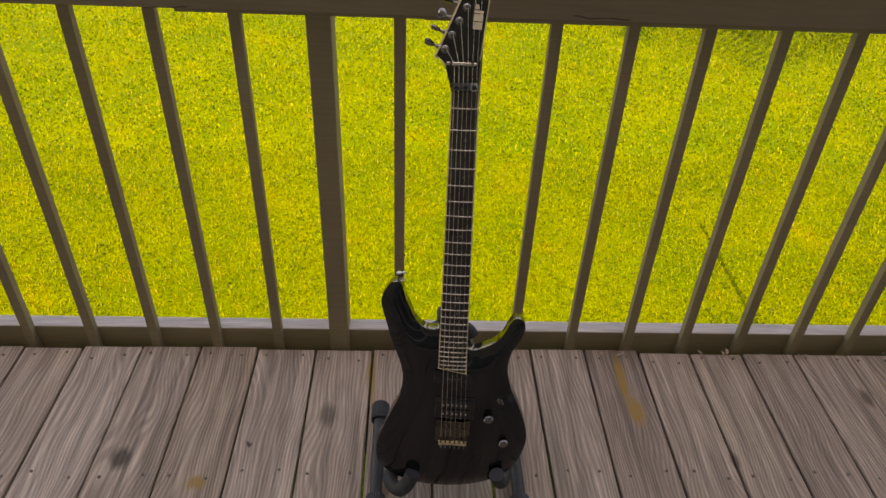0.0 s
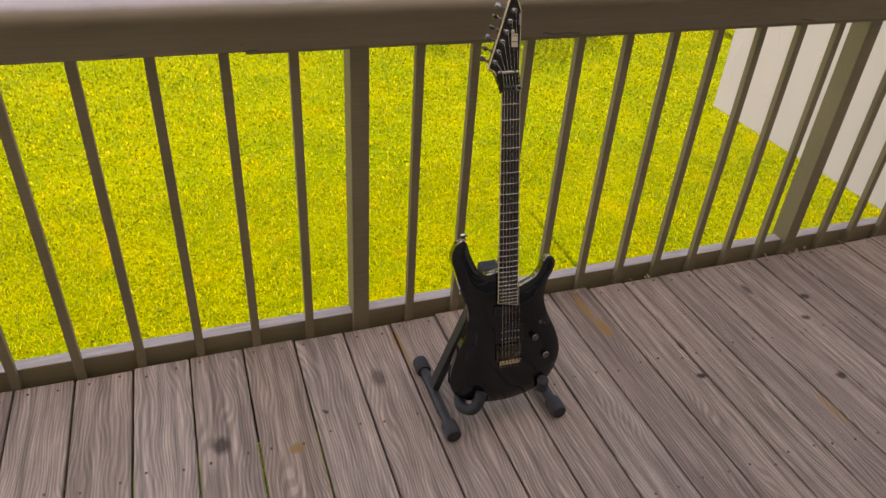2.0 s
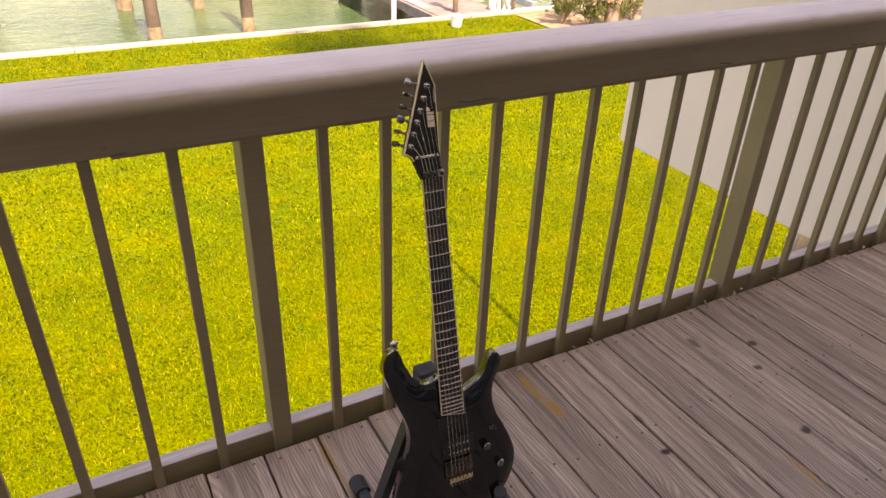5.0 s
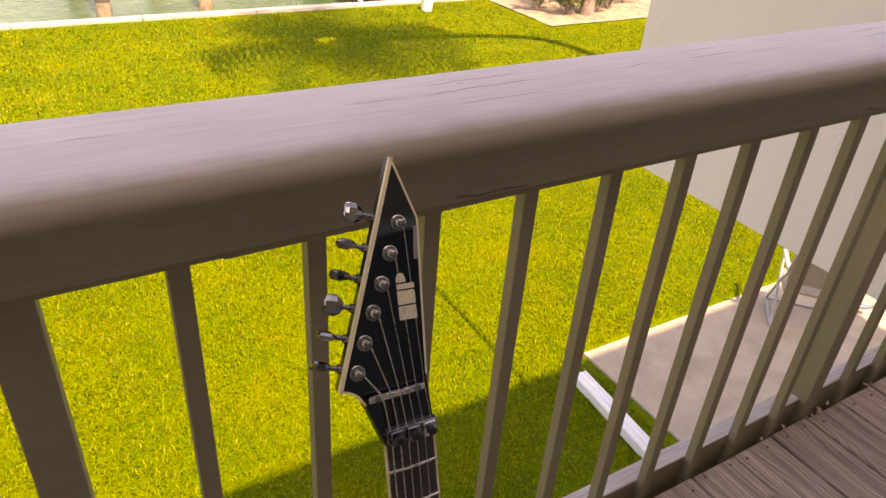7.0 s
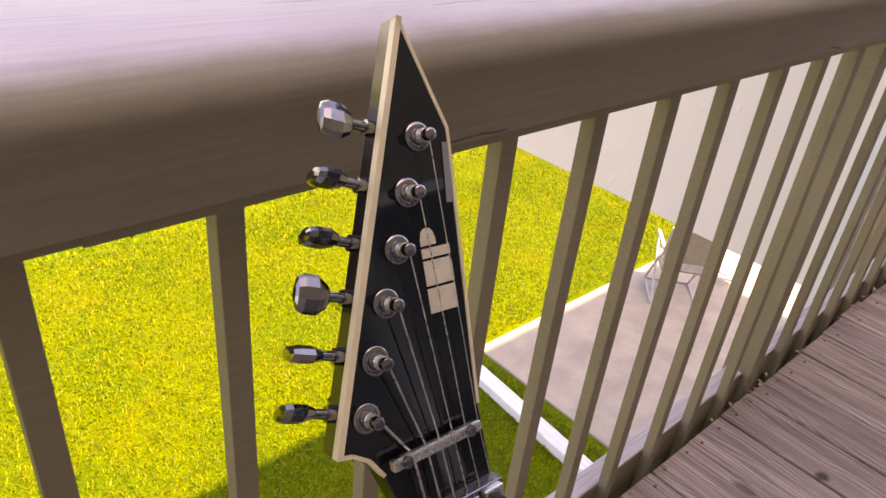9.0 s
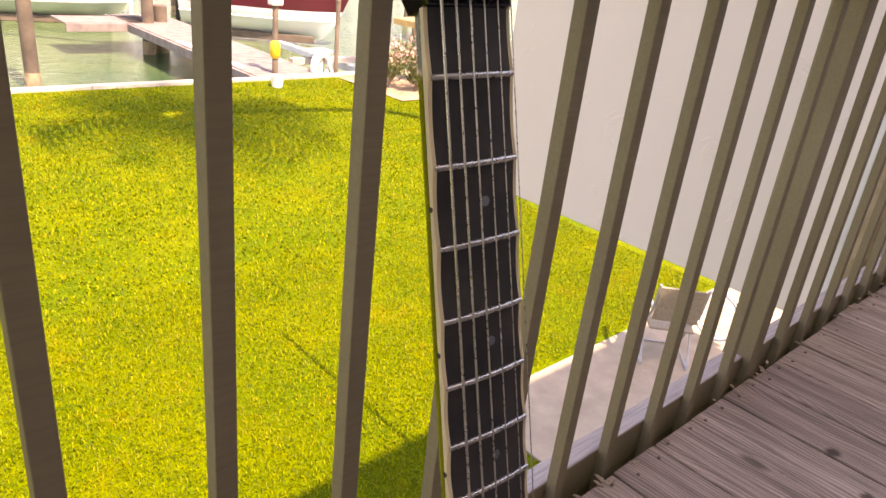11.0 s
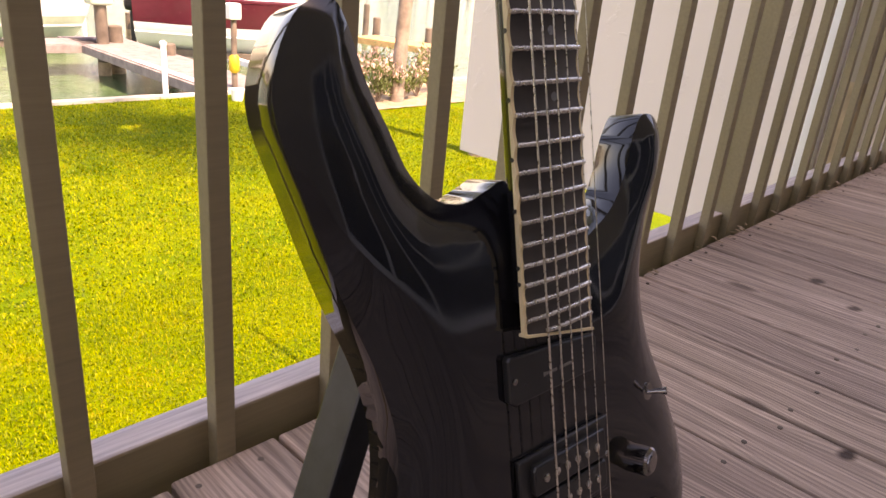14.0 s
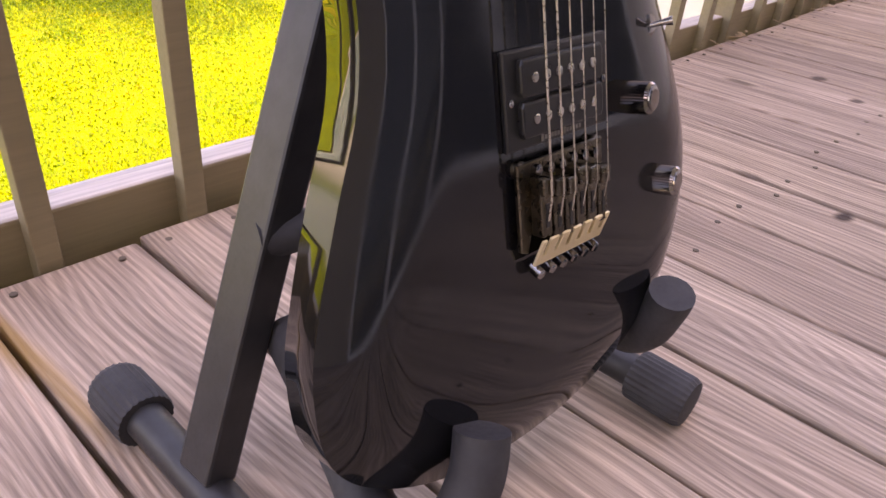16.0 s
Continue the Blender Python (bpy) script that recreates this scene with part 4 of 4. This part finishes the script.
part("upright", flat_bar((-0.096, 0.873, 0.03), (0.036, 0.897, 0.36), 0.022, 0.03), STAND_PAINT, stand, "flat black steel upright")
part("upright", flat_bar((0.196, 0.873, 0.03), (0.064, 0.897, 0.36), 0.022, 0.03), STAND_PAINT, stand, "flat black steel upright")
part("hinge_block", at_stand(box(0.05, 0.042, 0.05, (0.044, 0.905, 0.365), 0.006)), RUBBER, stand, "black plastic hinge block")
yoke = smooth_line([(0.0, 0.880, 0.352), (0.014, 0.886, 0.368), (0.044, 0.890, 0.376), (0.076, 0.882, 0.372), (0.09, 0.874, 0.358)], 5)
part("back_rest", at_stand(tube(yoke, 0.011, 14)), RUBBER, stand, "foam-covered back rest", smooth=50)
for arm, stub in (([(-0.036, 0.872, 0.11), (-0.045, 0.83, 0.095), (-0.058, 0.785, 0.083), (-0.068, 0.748, 0.076), (-0.05, 0.722, 0.082), (-0.034, 0.72, 0.104), (-0.024, 0.727, 0.128)], ((-0.045, 0.880, 0.172), (-0.012, 0.866, 0.176))),
                  ([(0.16, 0.872, 0.11), (0.168, 0.83, 0.095), (0.166, 0.785, 0.085), (0.160, 0.748, 0.082), (0.150, 0.728, 0.100), (0.142, 0.717, 0.128), (0.139, 0.714, 0.142)], ((0.145, 0.880, 0.172), (0.115, 0.866, 0.176)))):
    part("cradle_arm", at_stand(tube(smooth_line(arm, 6), 0.0145, 16)), RUBBER, stand, "foam-padded cradle arm", smooth=50)
    part("stub", at_stand(tube(stub, 0.012, 14)), RUBBER, stand, "short padded stub", smooth=40)

# ---- things below the deck ----
gutter = thing("fallen_downspout", Matrix.Translation((3.52, 3.27, LAWN - 0.02)) @ Matrix.Rotation(-0.06, 4, "Z"), "white metal gutter length lying beside the patio", "gutter")
b = bmesh.new()
prof = [(-0.07, 0.0), (-0.07, 0.085), (-0.055, 0.096), (-0.028, 0.085), (0.0, 0.096), (0.028, 0.085), (0.055, 0.096), (0.07, 0.085), (0.07, 0.0)]
rings = [[b.verts.new((x + 0.006 * math.sin(yy * 3), yy, z + 0.03)) for x, z in prof] for yy in (-1.1, -0.6, 0.0, 0.35, 0.68)]
for p, q in zip(rings, rings[1:]):
    for k in range(len(prof)):
        b.faces.new((p[k], p[(k + 1) % len(prof)], q[(k + 1) % len(prof)], q[k]))
b.faces.new(rings[0])
b.faces.new(list(reversed(rings[-1])))
bmesh.ops.recalc_face_normals(b, faces=b.faces)
part("pipe", b, WHITE_METAL, gutter)
part("seam", box(0.02, 1.76, 0.02, (0.078, -0.21, 0.045), 0.004), GALV, gutter, "dark lower seam")

chair = thing("folding_chair", Matrix.Translation((6.25, 3.7, LAWN + 0.02)) @ Matrix.Rotation(2.3, 4, "Z"), "grey metal folding chair with tan fabric by the wall", "chair")
part("seat", box(0.46, 0.44, 0.03, (0, 0, 0.42), 0.012), CANVAS, chair, "tan fabric seat")
part("backrest", box(0.46, 0.025, 0.42, m=Matrix.Translation((0, 0.245, 0.72)) @ Matrix.Rotation(-0.2, 4, "X"), bevel=0.01), CANVAS, chair, "tan fabric backrest")
for x in (-0.24, 0.24):
    part("back_leg", tube([(x, -0.26, 0.012), (x, 0.05, 0.44), (x, 0.2, 0.6), (x, 0.3, 0.95)], 0.013, 12), GALV, chair, "grey tubular leg", smooth=40)
    part("front_leg", tube([(x, 0.26, 0.012), (x, -0.02, 0.42), (x, -0.18, 0.64)], 0.013, 12), GALV, chair, "grey tubular leg", smooth=40)
    part("armrest", box(0.045, 0.42, 0.024, (x, 0.0, 0.65), 0.008), GALV, chair, "flat grey armrest")
    part("foot_bar", tube([(x, -0.26, 0.012), (x, 0.26, 0.012)], 0.011, 10), GALV, chair)
part("cross_bar", tube([(-0.24, -0.26, 0.012), (0.24, -0.26, 0.012)], 0.011, 10), GALV, chair)
hose = thing("garden_hose", (7.0, 3.5, LAWN + 0.03), "pale looped garden hose against the wall", "hose")
part("coil", tube([(0.05 * math.sin(k * 0.13), 0.26 * math.cos(k * 0.42), 0.34 + 0.28 * math.sin(k * 0.42)) for k in range(60)], 0.014, 8), WHITE_METAL, hose, smooth=50)
column = thing("porch_column", (2.98, 1.43, LAWN), "beige round porch column with ochre rust stains", "column")
part("shaft", lathe([(0.07, 0.0), (0.07, 0.12), (0.05, 0.14), (0.05, 3.8), (0.07, 3.82), (0.07, 3.9)], 28), BEIGE_SIDING, column, smooth=40)
part("stain_sleeve", lathe([(0.051, 2.75), (0.052, 2.8), (0.052, 3.2), (0.051, 3.25)], 28), MULCH, column, "ochre rusty sleeve", smooth=40)

bucket = thing("bucket", (8.97, 16.44, LAWN), "small white plastic bucket at the seawall", "bucket")
part("pail", lathe([(0.13, 0.0), (0.165, 0.27), (0.175, 0.27), (0.175, 0.29), (0.15, 0.29), (0.12, 0.04)], 22), WHITE_METAL, bucket, smooth=40)


# ---- canal ----
def piling(x, y, top, r=0.135, group="dock pilings", label="weathered timber dock piling"):
    p = thing("dock_piling", (x, y, SEA - 1.5), label, "piling", group)
    h = top - SEA + 1.5
    lean = Matrix.Rotation(rng.uniform(-0.012, 0.012), 4, "Y") @ Matrix.Rotation(rng.uniform(-0.012, 0.012), 4, "X")
    part("pole", lathe([(r * 1.05, 0), (r * 1.03, h * 0.4), (r, h * 0.7), (r * 0.97, h - 0.04), (r * 0.75, h)], 14, lean), PILE, p, smooth=40)
    part("waterline_band", lathe([(r * 1.06, 1.42), (r * 1.075, 1.6), (r * 1.075, 1.85), (r * 1.05, 1.95)], 14, lean), MULCH, p, "rusty weed band at the waterline", smooth=40)
    return p


for x, y, top, r in ((1.8, 26.3, 0.9, 0.18), (1.9, 26.1, 0.9, 0.18), (2.1, 21.5, 0.9, 0.18), (4.1, 25.6, 0.9, 0.18), (4.8, 21.8, 0.9, 0.18), (-2.2, 29.0, 1.2, 0.16), (-4.4, 26.0, 1.0, 0.16),
                     (10.67, 23.55, -2.57, 0.2), (10.2, 26.6, -2.37, 0.24), (9.62, 26.3, -1.49, 0.2), (14.6, 35.8, -2.8, 0.2), (14.6, 34.5, -1.6, 0.2), (14.4, 30.9, -2.8, 0.2), (24.9, 29.9, -2.2, 0.2), (26.0, 27.1, -2.4, 0.2), (27.0, 33.3, -1.8, 0.17)):
    piling(x, y, top, r)

dock = thing("dock", Matrix.Translation((9.95, 17.4, SEA + 0.2)) @ Matrix.Diagonal((1.55, 2.0, 1.08, 1)), "grey planked dock with pale stringers", "dock")
for k in range(36):
    part("plank", box(1.25, 0.14, 0.04, (0.0, 0.1 + k * 0.15, 0.78), 0.006), PLANK, dock)
for x in (-0.66, 0.66):
    part("stringer", box(0.07, 5.5, 0.24, (x, 2.75, 0.66), 0.008), PLANK, dock, "pale stringer")
part("bleached_strip", box(0.16, 2.0, 0.014, (-0.52, 1.6, 0.808), 0.003), GELCOAT, dock, "bleached white edge boards")
head = thing("cross_dock", Matrix.Translation((8.4, 27.0, SEA + 0.2)) @ Matrix.Diagonal((1.2, 1.3, 1.08, 1)), "grey cross platform at the dock end", "dock")
for k in range(8):
    part("plank", box(2.4, 0.14, 0.04, (0.0, -0.5 + k * 0.15, 0.78), 0.006), PLANK, head)
part("fascia", box(2.4, 0.07, 0.24, (0, -0.62, 0.66), 0.008), PLANK, head, "pale fascia")
far_dock = thing("short_dock", Matrix.Translation((24.2, 27.3, SEA + 0.25)) @ Matrix.Rotation(-1.35, 4, "Z") @ Matrix.Scale(1.1, 4), "short tan new-timber dock", "dock")
for k in range(18):
    part("plank", box(0.2, 1.6, 0.05, (-1.85 + k * 0.215, 0, 0.62), 0.006), TAN_PLANK, far_dock)
part("stringer", box(3.9, 0.07, 0.26, (0, -0.82, 0.5), 0.008), TAN_PLANK, far_dock)
lift = thing("boat_lift_beam", (12.6, 18.6, SEA + 0.15), "pale boat-lift beams and a white step by the seawall", "boat lift")
part("beam", box(4.2, 0.2, 0.18, (0.4, 0.4, 0.95), 0.012), CAPSTONE, lift)
part("cradle_beam", box(0.2, 4.6, 0.2, (0.3, 2.2, 0.72), 0.012), WHITE_METAL, lift)
part("slipway", box(3.4, 0.7, 0.1, (0.2, -0.85, 0.74), 0.01), CAPSTONE, lift, "bleached landing boards")
part("step", box(0.8, 0.5, 0.08, (-0.9, 0.3, 1.25), 0.02), GELCOAT, lift, "white step top")
part("step_post", box(0.22, 0.22, 1.2, (-0.8, 0.3, 0.6), 0.02), PILE, lift)


def hull_mesh(length, beam, z_rows):
    """A hull-like shell from level sections: each row is (height, width factor, extra length at the bow)."""
    b = bmesh.new()
    n = 18
    vs = []
    for h, w, rake in z_rows:
        ring = []
        for i in range(n + 1):
            s = i / n
            half = 0.5 * beam * w * (1 - max(0.0, (s - 0.45) / 0.55) ** 2.2) * (0.92 + 0.08 * min(1, s * 4))
            ring.append((s * (length + rake), half, h))
        vs.append([b.verts.new(p) for p in ring] + [b.verts.new((x, -y - 0.001, z)) for x, y, z in reversed(ring)])
    for p, q in zip(vs, vs[1:]):
        for k in range(len(p)):
            b.faces.new((p[k], p[(k + 1) % len(p)], q[(k + 1) % len(p)], q[k]))
    b.faces.new(list(reversed(vs[0])))
    b.faces.new(vs[-1])
    bmesh.ops.recalc_face_normals(b, faces=b.faces)
    return b


def motor_boat(at, turn, size, stripe, label):
    m = Matrix.Translation(at) @ Matrix.Rotation(turn, 4, "Z") @ Matrix.Diagonal((size, size, size * 1.75, 1))
    boat = thing("motor_boat", m, label, "boat", "boats on lifts")
    part("hull", hull_mesh(4.4, 2.1, [(0.0, 0.06, 0.0), (0.10, 0.4, 0.15), (0.26, 0.74, 0.4), (0.44, 0.89, 0.58), (0.54, 0.93, 0.66)]), KEEL if stripe is GELCOAT else GELCOAT, boat, smooth=40)
    part("chine", hull_mesh(4.4, 2.1, [(0.34, 0.845, 0.5), (0.37, 0.87, 0.53), (0.385, 0.85, 0.53)]), GELCOAT, boat, "spray chine", smooth=40)
    part("topside", hull_mesh(4.4, 2.1, [(0.542, 0.935, 0.665), (0.76, 0.98, 0.83), (0.98, 1.0, 1.0)]), stripe, boat, "coloured upper hull band", smooth=40)
    part("rub_rail", hull_mesh(4.4, 2.1, [(0.984, 1.012, 1.02), (1.02, 1.016, 1.04), (1.05, 1.0, 1.02)]), stripe if stripe is MAROON else GELCOAT, boat, "rub rail", smooth=40)
    part("foredeck", hull_mesh(4.4, 2.0, [(1.052, 1.0, 0.95), (1.15, 0.94, 0.5), (1.28, 0.8, -0.3), (1.42, 0.62, -1.0)]), GELCOAT, boat, "rounded white foredeck", smooth=50)
    screen = part("windscreen", hull_mesh(2.9, 1.7, [(1.36, 0.9, 0.4), (1.62, 0.74, -0.2)]), GELCOAT, boat, "white canvas cover over the windscreen", smooth=40)
    part("glass", hull_mesh(2.95, 1.72, [(1.40, 0.88, 0.42), (1.5, 0.82, 0.2)]), GLASS_DARK, screen, "tinted glass strip", smooth=40)
    for x in (0.6, 1.9):
        for y in (-0.85, 0.85):
            part("tower_pole", tube([(x, y, 1.0), (x + 0.5, y * 0.8, 2.5)], 0.028, 8), WHITE_METAL, boat, "white tower pole", smooth=40)
    part("tower_top", box(1.9, 1.4, 0.06, (1.75, 0, 2.53), 0.02), GELCOAT, boat, "white tower top")
    eng = part("outboard", box(0.36, 0.34, 0.55, (-0.28, 0, 0.95), 0.09, 3), GELCOAT if stripe is GELCOAT else BLACK_PLASTIC, boat, "outboard engine")
    part("leg", box(0.14, 0.1, 0.8, (-0.24, 0, 0.4), 0.03), BLACK_PLASTIC, eng)
    for y in (-0.5, 0.5):
        part("lift_bunk", box(4.2, 0.14, 0.12, (2.1, y, 0.02), 0.01), PILE, boat, "timber lift bunk")
    return boat


motor_boat((12.9, 30.7, -3.75), -0.65, 1.28, MAROON, "white motor boat with a maroon band on a lift")
motor_boat((5.7, 34.6, -3.9), -0.2, 1.22, GELCOAT, "white fishing boat on a lift")
for x, y, top, r, mt in ((7.75, 17.74, -1.8, 0.07, WHITE_METAL), (11.43, 17.5, -1.05, 0.06, PILE), (12.4, 35.5, -1.0, 0.1, WHITE_METAL), (17.0, 31.5, 1.0, 0.07, WHITE_METAL), (8.4, 37.0, 0.5, 0.08, WHITE_METAL)):
    lp = thing("lift_post", (x, y, SEA - 1), "slim post beside the boat lift", "post", "lift posts")
    part("pole", lathe([(r, 0), (r, top - SEA + 1), (r * 0.6, top - SEA + 1.03)], 12), mt, lp, smooth=40)
    part("cap", lathe([(r * 1.25, top - SEA + 0.98), (r * 1.25, top - SEA + 1.04), (r * 0.5, top - SEA + 1.08)], 12), mt, lp, smooth=40)
motor = thing("lift_motor_box", Matrix.Translation((9.62, 26.35, -1.1)) @ Matrix.Scale(1.35, 4), "pale green lift motor box on a piling", "motor box")
part("case", box(0.55, 0.5, 0.85, (0, 0, 0), 0.07, 3), KEEL, motor)
part("beam", tube([(-2.6, 1.6, 0.5), (-0.2, 0.1, 0.15)], 0.10, 10), WHITE_METAL, motor, "white lift beam", smooth=40)
beam2 = thing("lift_beam", Matrix.Translation((14.6, 34.5, -1.65)) @ Matrix.Scale(1.4, 4), "pale steel lift beam on a piling", "lift beam")
part("beam", tube([(0.0, 0.0, 0.1), (2.6, 0.9, -0.35)], 0.10, 8), CAPSTONE, beam2, smooth=40)
reel = thing("hose_reel", Matrix.Translation((11.05, 17.6, LAWN - 0.3)) @ Matrix.Scale(1.2, 4), "white round hose coil on a stand", "hose reel")
part("coil", tube([(0.25 * math.cos(k * 0.3) * (0.7 + 0.3 * ((k // 21) % 2)), 0.05 * math.sin(k * 0.11), 0.42 + 0.34 * math.sin(k * 0.3) * (0.75 + 0.25 * ((k // 21) % 2))) for k in range(84)], 0.04, 8), GELCOAT, reel, smooth=50)
part("stem", tube([(0, 0.06, -0.6), (0, 0.06, 0.7)], 0.05, 10), WHITE_METAL, reel, smooth=40)
buoy = thing("marker_post", Matrix.Translation((9.63, 17.7, LAWN - 0.75)) @ Matrix.Scale(1.25, 4), "dark dock post with a white box and a yellow fender", "post")
part("pole", lathe([(0.06, 0), (0.06, 2.05), (0.04, 2.08)], 12), PILE, buoy, smooth=40)
part("fender", lathe([(0.05, 0.95), (0.11, 1.02), (0.11, 1.28), (0.05, 1.35)], 14), YELLOW, buoy, "yellow fender", smooth=50)
part("lamp_head", box(0.26, 0.22, 0.32, (0, 0, 2.2), 0.03), WHITE_METAL, buoy, "white box head")


# ---- planting ----
def frond_crown(bm, at, count, length, seed):
    r = random.Random(seed)
    for k in range(count):
        a, el = r.uniform(0, 6.283), r.uniform(-0.2, 1.1)
        stem = [Vector(at)]
        d = Vector((math.cos(a) * math.cos(el), math.sin(a) * math.cos(el), math.sin(el)))
        for s in range(9):
            stem.append(stem[-1] + d * length / 9)
            d = (d + Vector((0, 0, -0.17))).normalized()
        side0 = d.cross(Vector((0, 0, 1))).normalized()
        for p, q in zip(stem[1:], stem[2:]):
            for sgn in (-1, 1):
                for f in (0.0, 0.5):
                    o = p.lerp(q, f)
                    tip = o + side0 * sgn * length * 0.26 + (q - p).normalized() * length * 0.12 + Vector((0, 0, -0.16 * length))
                    w = (q - p).normalized() * 0.035
                    bm.faces.new([bm.verts.new(o - w), bm.verts.new(o + w), bm.verts.new(tip)])
    return bm


def palm(base, top, r0, label, crown, seed, via=(), reach=2.2):
    p = thing("palm_tree", base, label, "palm tree")
    b_, t_ = Vector((0, 0, -0.1)), Vector(top) - Vector(base)
    mids = [Vector(v) - Vector(base) for v in via] or [b_.lerp(t_, 0.3) + Vector((-0.02, 0, 0.03)), b_.lerp(t_, 0.65) + Vector((0.03, 0, 0))]
    line = smooth_line([b_, *mids, t_], 8)
    part("trunk", tube(line, [r0 * (1.15 - 0.35 * i / len(line)) * (1 + 0.05 * (i % 2)) for i in range(len(line))], 14), BARK, p, "ringed grey-brown trunk", smooth=50)
    part("crown", frond_crown(bmesh.new(), t_, crown, reach, seed), LEAF, p, "feathery palm fronds")


palm((12.87, 14.9, LAWN), (13.9, 15.6, 4.6), 0.17, "leaning slim palm tree among flowering shrubs", 26, 3)
palm((10.6, 9.9, LAWN), (5.6, 9.8, 4.9), 0.14, "tall palm tree behind the house wing, arching over the lawn", 40, 5, [(10.5, 9.9, 2.0), (9.0, 9.9, 3.9)], 3.2)
bed = part("mulch_bed", grid_sheet(11.2, 19.0, 14.2, 17.0, 16, 8, LAWN + 0.03, 0.02), MULCH)
tagged(bed, "dry mulch planting bed by the seawall", "mulch bed", kind="structure")


def shrub(x, y, w, h, seed, bloom):
    r = random.Random(seed)
    s = thing("flowering_shrub", (x, y, LAWN), "loose flowering shrub with pale pink blossom", "shrub", "flowering shrubs")
    stems, leaves, flowers = bmesh.new(), bmesh.new(), bmesh.new()
    for k in range(14):
        tip = Vector((r.uniform(-w, w), r.uniform(-w, w) * 0.6, h * r.uniform(0.6, 1)))
        tube([(0, 0, 0), tip * 0.5 + Vector((0, 0, 0.05)), tip], (0.012, 0.009, 0.004), 6, stems)
        for q in range(46):
            c = tip * r.uniform(0.35, 1.0) + Vector((r.gauss(0, 0.08), r.gauss(0, 0.08), r.gauss(0, 0.06)))
            e = Euler((r.uniform(0, 6), r.uniform(0, 6), r.uniform(0, 6))).to_matrix()
            l = r.uniform(0.04, 0.08)
            tgt = flowers if (c.z > h * 0.55 and r.random() < bloom) else leaves
            tgt.faces.new([tgt.verts.new(c + e @ Vector(v)) for v in ((-l, 0, 0), (0, l * 0.4, 0.01), (l, 0, 0), (0, -l * 0.4, 0.01))])
    part("stem", stems, BARK, s, "thin woody stems")
    part("foliage", leaves, LEAF, s)
    part("blossom", flowers, FLOWER, s, "pale pink blossom")


for k, (x, y, w, h, bl) in enumerate(((11.8, 15.6, 0.6, 1.2, 0.5), (12.3, 15.0, 0.65, 1.25, 0.35), (13.1, 15.0, 0.7, 1.25, 0.5), (14.0, 15.3, 0.7, 1.4, 0.3), (12.4, 16.2, 0.65, 1.3, 0.6), (14.9, 15.7, 0.75, 1.4, 0.2), (13.4, 16.2, 0.65, 1.4, 0.5))):
    shrub(x, y, w, h, 20 + k, bl)

# ---- far bank ----
for k in range(34):
    x = 20 + k * 2.6 + rng.uniform(-0.9, 0.9)
    piling(x, rng.uniform(84, 98), rng.uniform(-2.4, -1.0), 0.24, "far pilings")
for k in range(5):
    fd = thing("far_dock", Matrix.Translation((14 + k * 21.0, 99, SEA)) @ Matrix.Diagonal((2.3, 2.0, 1.7, 1)), "long grey dock across the canal", "dock", "far docks")
    part("deck", box(8.5, 1.6, 0.15, (0, 0, 0.7), 0.02), PLANK, fd)
    part("fascia", box(8.5, 0.1, 0.3, (0, -0.8, 0.6), 0.01), PILE, fd)
for k in range(6):
    hx = -20 + k * 31
    house = thing("far_house", Matrix.Translation((hx, 140, -3.5)) @ Matrix.Scale(1.7, 4), "pale low waterfront house across the canal", "house", "far houses")
    part("wall", box(11, 8, 3.2, (0, 0, 1.6), 0.03), STUCCO, house)
    part("roof", slab([(-6, 0), (6, 0), (4.5, 1.8), (-4.5, 1.8)], -4.6, 4.6, 0.02, 1, Matrix.Translation((0, 0, 3.2)) @ Matrix.Rotation(math.pi / 2, 4, "X")), ROOF, house)
    for w in (-3.6, -1.2, 1.4, 3.8):
        win = part("window", box(1.3, 0.1, 1.4, (w, -4.02, 1.7), 0.02), WHITE_METAL, house)
        part("pane", box(1.1, 0.06, 1.2, (w, -4.06, 1.7), 0.01), GLASS_DARK, win)
